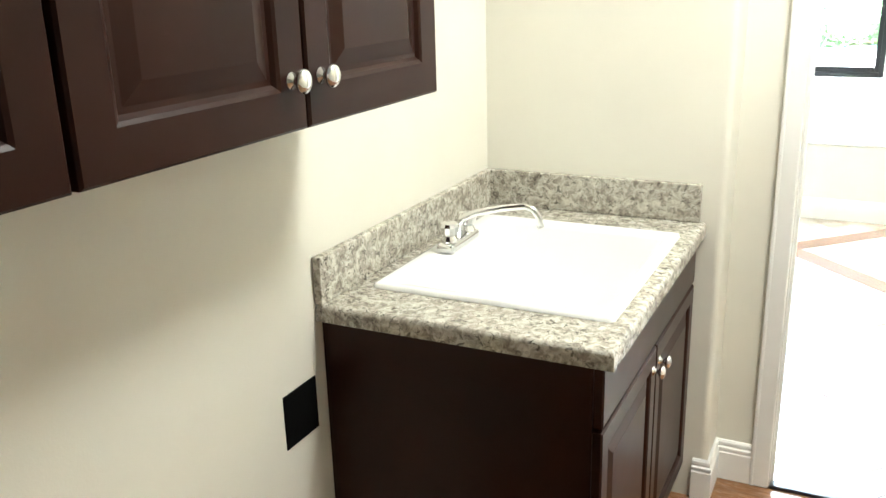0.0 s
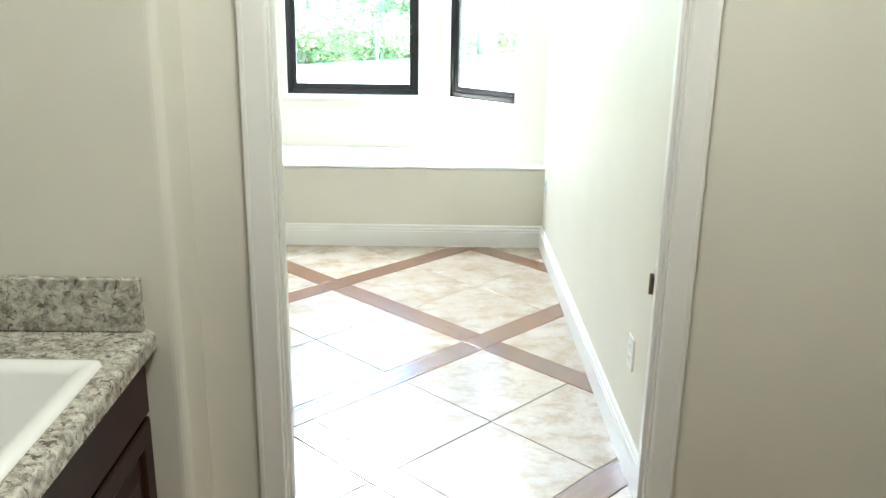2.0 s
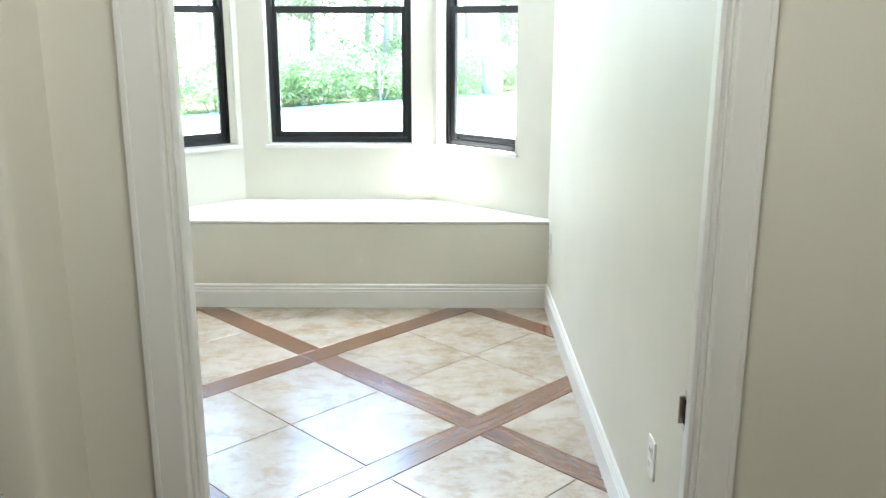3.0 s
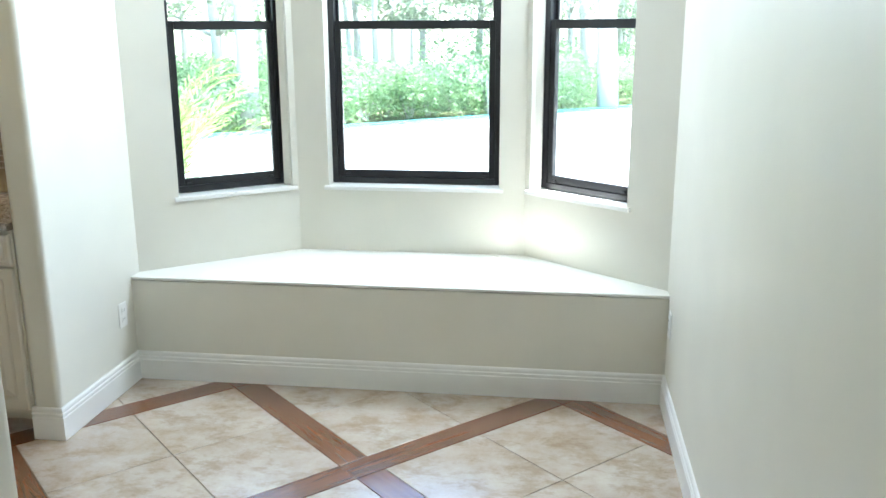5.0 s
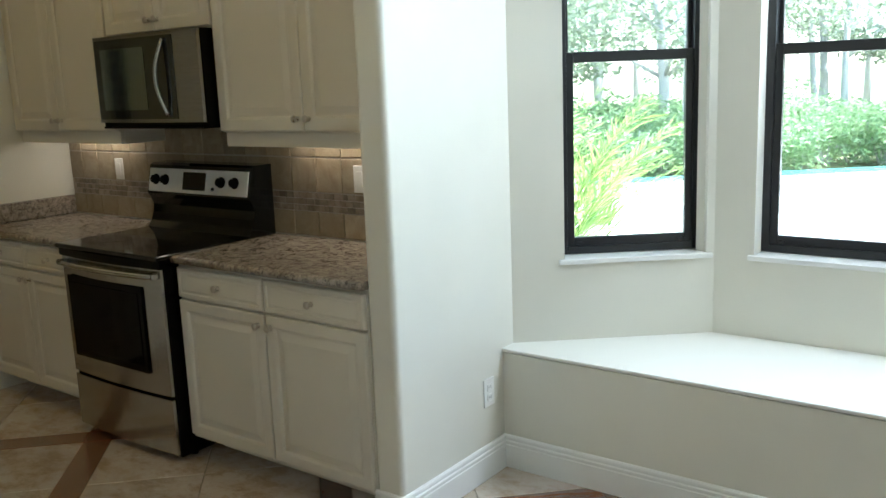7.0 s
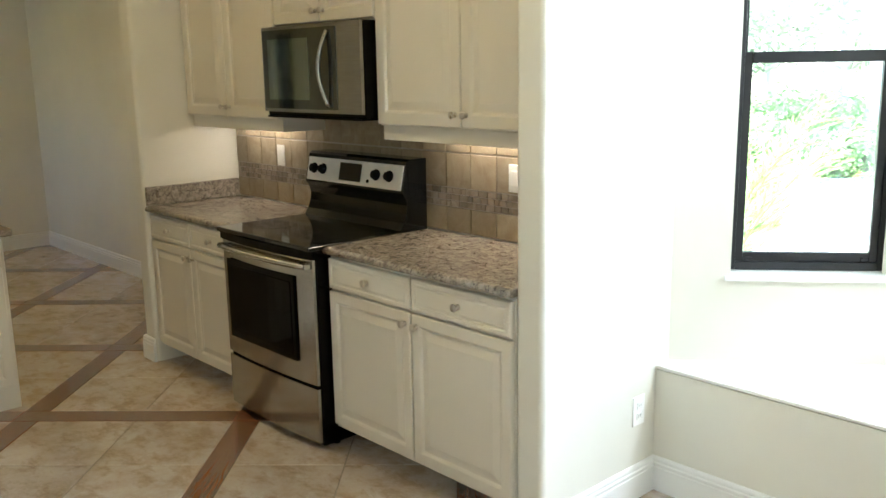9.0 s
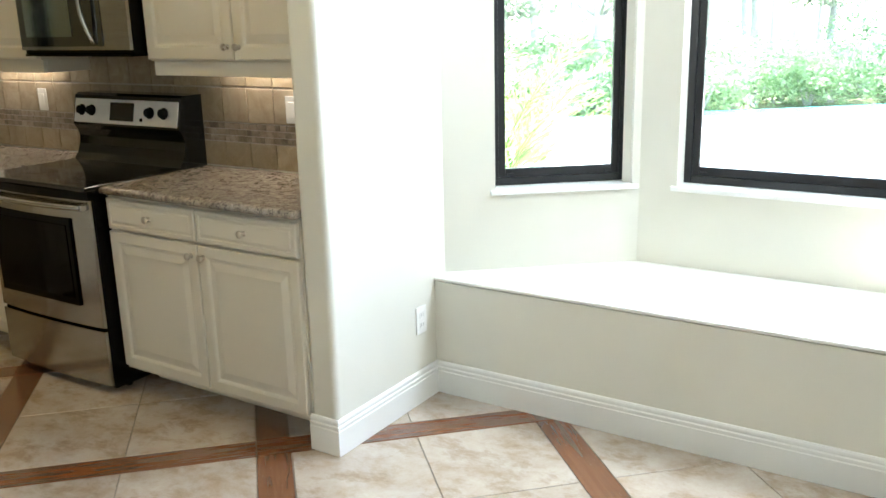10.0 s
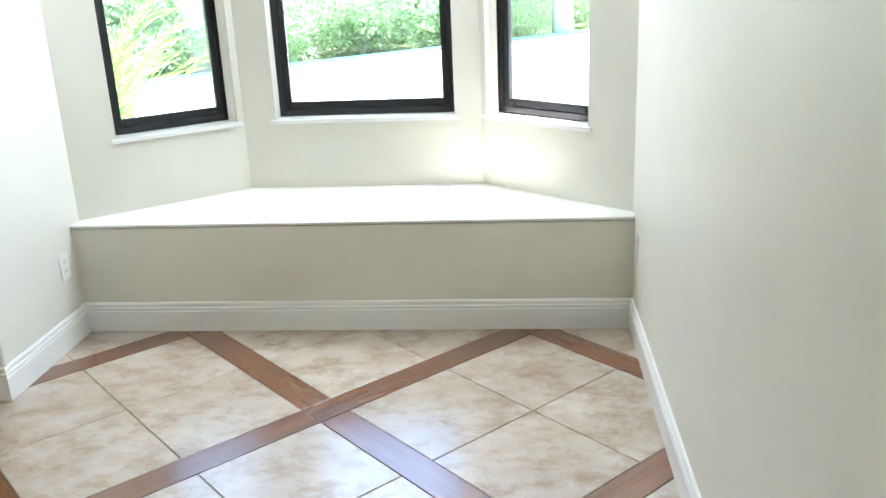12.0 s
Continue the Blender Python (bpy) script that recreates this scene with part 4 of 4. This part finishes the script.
def leaf_cloud(bm, center, radii, count, size, rng, flat=0.0):
    for _ in range(count):
        d = Vector((rng.gauss(0, 1), rng.gauss(0, 1), rng.gauss(0, 1))).normalized()
        r = rng.uniform(0.55, 1.0)
        p = Vector(center) + Vector((d.x * radii[0], d.y * radii[1], d.z * radii[2])) * r
        a = Vector((rng.gauss(0, 1), rng.gauss(0, 1), rng.gauss(0, 0.6))).normalized()
        b = a.cross(Vector((rng.gauss(0, 1), rng.gauss(0, 1), rng.gauss(0, 1)))).normalized()
        s = size * rng.uniform(0.6, 1.4)
        v = [bm.verts.new(p + a * s * u + b * s * w) for u, w in ((-1, 0), (-0.2, 0.38), (1, 0.05), (-0.1, -0.38))]
        bm.faces.new(v)


def tree(x, y, height, rng, lean=0.0, girth=0.16, crown=1.0):
    t = thing("tree", "tall woodland tree with a grey trunk and loose crown", "tree", pose(x, y, -0.35), group="trees behind the garden")
    bm = bmesh.new()
    pts = [Vector((lean * height * u * u + 0.1 * math.sin(5 * u + x), 0.12 * math.sin(4 * u + y), height * u)) for u in [i / 8 for i in range(9)]]
    tube(bm, pts, [girth * (1 - 0.8 * i / 8) for i in range(9)], 9)
    limbs = []
    for k in range(9):
        u = rng.uniform(0.30, 0.97)
        s = pts[int(u * 8)]
        an = rng.uniform(0, 2 * math.pi)
        ln = height * rng.uniform(0.12, 0.24)
        e = s + Vector((math.cos(an) * ln, math.sin(an) * ln, ln * rng.uniform(0.2, 0.8)))
        tube(bm, [s, s.lerp(e, 0.5) + Vector((0, 0, 0.1 * ln)), e], [girth * 0.32, girth * 0.2, girth * 0.07], 6)
        limbs.append(e)
    part("trunk", bm, M_BARK, t, "grey bark", True)
    bm = bmesh.new()
    for e in limbs + [pts[-1]]:
        r = height * rng.uniform(0.10, 0.17) * crown
        leaf_cloud(bm, e, (r, r, r * 0.65), 330, 0.088, rng)
        leaf_cloud(bm, e + Vector((rng.uniform(-r, r), rng.uniform(-r, r), -r * 0.4)), (r * 0.6, r * 0.6, r * 0.4), 130, 0.08, rng)
    part("crown", bm, M_LEAF, t, "loose green leaves")
    return t


rng = random.Random(7)
def beyond(along, away):
    """A place behind the far edge of the deck."""
    return QA + qd * along + qn * away


for i in range(58):
    p = beyond(rng.uniform(-8, 26), 3.0 + 18 * rng.random() ** 1.3)
    tree(p.x, p.y, rng.uniform(6, 11), rng, rng.uniform(-0.08, 0.08), rng.uniform(0.07, 0.17))
tree(2.5, 17.3, 11, rng, 0.01, 0.26)
tree(-4.6, 12.6, 11, rng, 0.06, 0.22)


def shrub(x, y, r, h, rng, material=None, size=0.085):
    s = thing("shrub", "dense green garden shrub", "shrub", pose(x, y, -0.35), group="hedge of shrubs")
    bm = bmesh.new()
    for k in range(5):
        an = rng.uniform(0, 6.28)
        tube(bm, [(0.05 * math.cos(an), 0.05 * math.sin(an), 0), (r * 0.4 * math.cos(an), r * 0.4 * math.sin(an), h * 0.7)], [0.025, 0.01], 6)
    part("stems", bm, M_BARK, s)
    bm = bmesh.new()
    for k in range(9):
        c = (rng.uniform(-r, r) * 0.6, rng.uniform(-r, r) * 0.6, h * rng.uniform(0.12, 0.8))
        leaf_cloud(bm, c, (r * 0.5, r * 0.5, h * 0.26), 240, size, rng)
    part("leaves", bm, material or M_LEAF2, s)


for i in range(40):
    p = beyond(-3 + i * 0.62 + rng.uniform(-0.2, 0.2), rng.uniform(0.9, 2.8))
    shrub(p.x, p.y, rng.uniform(0.8, 1.3), rng.uniform(1.1, 1.6), rng, size=0.052)
for i in range(26):
    p = beyond(-4 + i * 1.05 + rng.uniform(-0.3, 0.3), rng.uniform(3.6, 6.5))
    shrub(p.x, p.y, rng.uniform(0.9, 1.4), rng.uniform(1.2, 1.8), rng, size=0.06)


def palm(x, y, h, fronds, length, rng):
    p = thing("palm_bush", "yellow-green arching palm bush beside the house", "palm", pose(x, y, -0.35))
    for k in range(fronds):
        an = 2 * math.pi * k / fronds + rng.uniform(-0.25, 0.25)
        up = rng.uniform(1.12, 1.5)
        ln = length * rng.uniform(0.7, 1.1)
        bm = bmesh.new()
        spine = []
        for i in range(13):
            u = i / 12
            out = ln * (math.cos(up) * u + 0.18 * u * u)
            z = 0.02 + ln * (math.sin(up) * u - 0.27 * u * u)
            spine.append(Vector((math.cos(an) * out, math.sin(an) * out, z)))
        tube(bm, spine, [0.010 * (1 - 0.8 * i / 12) for i in range(13)], 5)
        side = Vector((-math.sin(an), math.cos(an), 0))
        for i in range(2, 13):
            for f in (0, 0.5):
                j = min(i + 1, 12)
                c = spine[i].lerp(spine[j], f)
                d = (spine[j] - spine[i - 1]).normalized()
                for s in (-1, 1):
                    w = ln * 0.20 * (1 - abs(2 * i / 12 - 0.9) * 0.45)
                    tip = c + (side * s * 0.55 + d * 0.85 + Vector((0, 0, rng.uniform(-0.35, 0.15)))).normalized() * w * rng.uniform(0.75, 1.1)
                    mid = c.lerp(tip, 0.45) + Vector((0, 0, 0.05 * w))
                    bm.faces.new([bm.verts.new(q) for q in (c, mid + d * 0.014, tip, mid - d * 0.014)])
        part("frond", bm, M_PALM, p)


palm(-1.92, 2.75, 2.2, 40, 2.2, rng)
palm(-3.3, 4.3, 2.2, 24, 2.4, rng)
palm(-3.2, 6.3, 1.1, 14, 1.3, rng)
palm(-4.4, 6.0, 1.2, 14, 1.5, rng)

# ---- backsplash, tile by tile ----
splash = structure("backsplash", boxes((-3.389, XW - WING - 0.001, YK - 0.004, YK - 0.0005, 0.9145, 1.845)), M_GROUT, "tan stone tile backsplash with a mosaic band", "backsplash")


def tile_mesh(w, h, d=0.006, c=0.002):
    bm = bmesh.new()
    panel(bm, face_north(0, 0, 0), w, h, [(0, 0), (0, d - c), (c, d)])
    bmesh.ops.recalc_face_normals(bm, faces=bm.faces)
    me = bpy.data.meshes.new("tile")
    bm.to_mesh(me)
    bm.free()
    return me


def piece(name, me, material, parent, x, y, z, rz=0.0):
    if not me.materials:
        me.materials.append(material)
    ob = new(name, me)
    ob.parent = parent
    ob.matrix_basis = pose(x, y, z, 0, 0, rz)
    return ob


TX0, TX1, TW = -3.386, XW - WING - 0.004, 0.155
for z0, th, off in ((0.917, 0.112, 0.0), (1.116, 0.155, 0.0), (1.274, 0.155, 0.0), (1.432, 0.155, 0.0)):
    x = TX1
    full, k = tile_mesh(TW - 0.004, th - 0.004), 0
    while x > TX0 + 0.02:
        w = min(TW, x - TX0)
        if z0 < 1.4 or -2.5 < x < -1.6:
            piece("tile", full if w == TW else tile_mesh(w - 0.004, th - 0.004), M_SPLASH, splash, x - w + 0.002, YK - 0.004, z0 + 0.002)
        x -= TW
mos = {w: tile_mesh(w - 0.003, 0.0255, 0.0055, 0.0015) for w in (0.027, 0.054, 0.04)}
rng = random.Random(11)
for r in range(3):
    x = TX1
    while x > TX0 + 0.05:
        w = rng.choice((0.027, 0.054, 0.054, 0.04))
        piece("mosaic_tile", mos[w], M_MOSA, splash, x - w, YK - 0.004, 1.031 + r * 0.0285)
        x -= w

# ---- floors, piece by piece ----
FX0, FX1, FY0, FY1 = FAR, XR, YD0 + 0.031, 0.15
floor = structure("floor", boxes((FX0, FX1, FY0, FY1, -0.03, -0.0045)), M_JOINT, "travertine tile floor set in a diagonal wooden lattice", "floor")


def clip(poly, x0, x1, y0, y1):
    for ax, lim, sgn in ((0, x0, 1), (0, x1, -1), (1, y0, 1), (1, y1, -1)):
        out = []
        for i, p in enumerate(poly):
            q = poly[i - 1]
            a, b = sgn * (q[ax] - lim), sgn * (p[ax] - lim)
            if (a < 0) != (b < 0):
                u = a / (a - b)
                out.append((q[0] + (p[0] - q[0]) * u, q[1] + (p[1] - q[1]) * u))
            if b >= 0:
                out.append(p)
        poly = out
        if len(poly) < 3:
            return []
    return poly


def floor_piece(name, u0, u1, v0, v1, material, cache, key, edge=0.0025, lift=0.0):
    """A piece on the diagonal axes u (to +x +y) and v (to -x +y)."""
    r = math.sqrt(0.5)
    cu, cv = (u0 + u1) / 2, (v0 + v1) / 2
    cx, cy = r * (cu - cv), r * (cu + cv)
    hu, hv = (u1 - u0) / 2, (v1 - v0) / 2
    corners = [(r * (a - b), r * (a + b)) for a, b in ((-hu, -hv), (hu, -hv), (hu, hv), (-hu, hv))]
    poly = clip([(x + cx, y + cy) for x, y in corners], FX0, FX1, FY0, FY1)
    if not poly:
        return
    whole = len(poly) == 4 and all(abs(a[0] - b[0] - cx) + abs(a[1] - b[1] - cy) < 1e-6 for a, b in zip(sorted(poly), sorted(corners)))
    if whole and key in cache:
        me = cache[key]
    else:
        loc = [(x - cx, y - cy) for x, y in poly]
        gx, gy = sum(p[0] for p in loc) / len(loc), sum(p[1] for p in loc) / len(loc)
        bm = bmesh.new()
        k = len(loc)
        sh = []
        for x, y in loc:
            d = max(math.hypot(x - gx, y - gy), 1e-4)
            f = max(0.0, 1 - edge * 1.4 / d)
            sh.append((gx + (x - gx) * f, gy + (y - gy) * f))
        a = [bm.verts.new((x, y, -0.0044)) for x, y in loc]
        b = [bm.verts.new((x, y, -0.0015 + lift)) for x, y in loc]
        c = [bm.verts.new((x, y, lift)) for x, y in sh]
        for s, t in ((a, b), (b, c)):
            for i in range(k):
                bm.faces.new((s[i], s[(i + 1) % k], t[(i + 1) % k], t[i]))
        bm.faces.new(c)
        bmesh.ops.recalc_face_normals(bm, faces=bm.faces)
        me = bpy.data.meshes.new(name)
        bm.to_mesh(me)
        bm.free()
        if whole:
            cache[key] = me
    piece(name, me, material, floor, cx, cy, 0)


PITCH = CELL / math.sqrt(2)
TS = (PITCH - STRIP) / 2
cache = {}
lim = 10
for i in range(-lim, 4):
    for j in range(-4, lim):
        u, v = i * PITCH, j * PITCH
        r = math.sqrt(0.5)
        x, y = r * (u - v), r * (u + v)
        if not (FX0 - 1.6 < x < FX1 + 1.6 and FY0 - 1.6 < y < FY1 + 1.6):
            continue
        h = STRIP / 2
        floor_piece("wood_strip", u - h, u + PITCH - h, v - h + 0.0015, v + h - 0.0015, M_STRIP, cache, "su")
        floor_piece("wood_strip", u - h + 0.0015, u + h - 0.0015, v + h, v + PITCH - h, M_STRIP_V, cache, "sv")
        for a in (0, 1):
            for b in (0, 1):
                floor_piece("tile", u + h + a * TS + 0.002, u + h + (a + 1) * TS - 0.002, v + h + b * TS + 0.002, v + h + (b + 1) * TS - 0.002, M_TRAV, cache, "t")

lfloor = structure("floor_laundry", boxes((LX0, LX1, LY0, YD0 - 0.012, -0.03, -0.0045)), M_JOINT, "brown wooden floorboards of the laundry", "floor")
rng = random.Random(3)
PW = 0.125
y = YD0 - 0.014
plank_mesh = {}
while y > LY0 + 0.05:
    x = LX0 - rng.uniform(0.0, 0.9)
    while x < LX1:
        x0, x1 = max(x, LX0 + 0.001), min(x + 1.2, LX1 - 0.001)
        if x1 - x0 > 0.05:
            key = round(x1 - x0, 4)
            if key not in plank_mesh:
                bm = bmesh.new()
                box(bm, 0, x1 - x0 - 0.0015, -PW + 0.0015, 0, -0.0044, 0.0)
                bmesh.ops.recalc_face_normals(bm, faces=bm.faces)
                me = bpy.data.meshes.new("plank")
                bm.to_mesh(me)
                bm.free()
                plank_mesh[key] = me
            piece("plank", plank_mesh[key], M_PLANK, lfloor, x0, y, 0)
        x += 1.2
    y -= PW
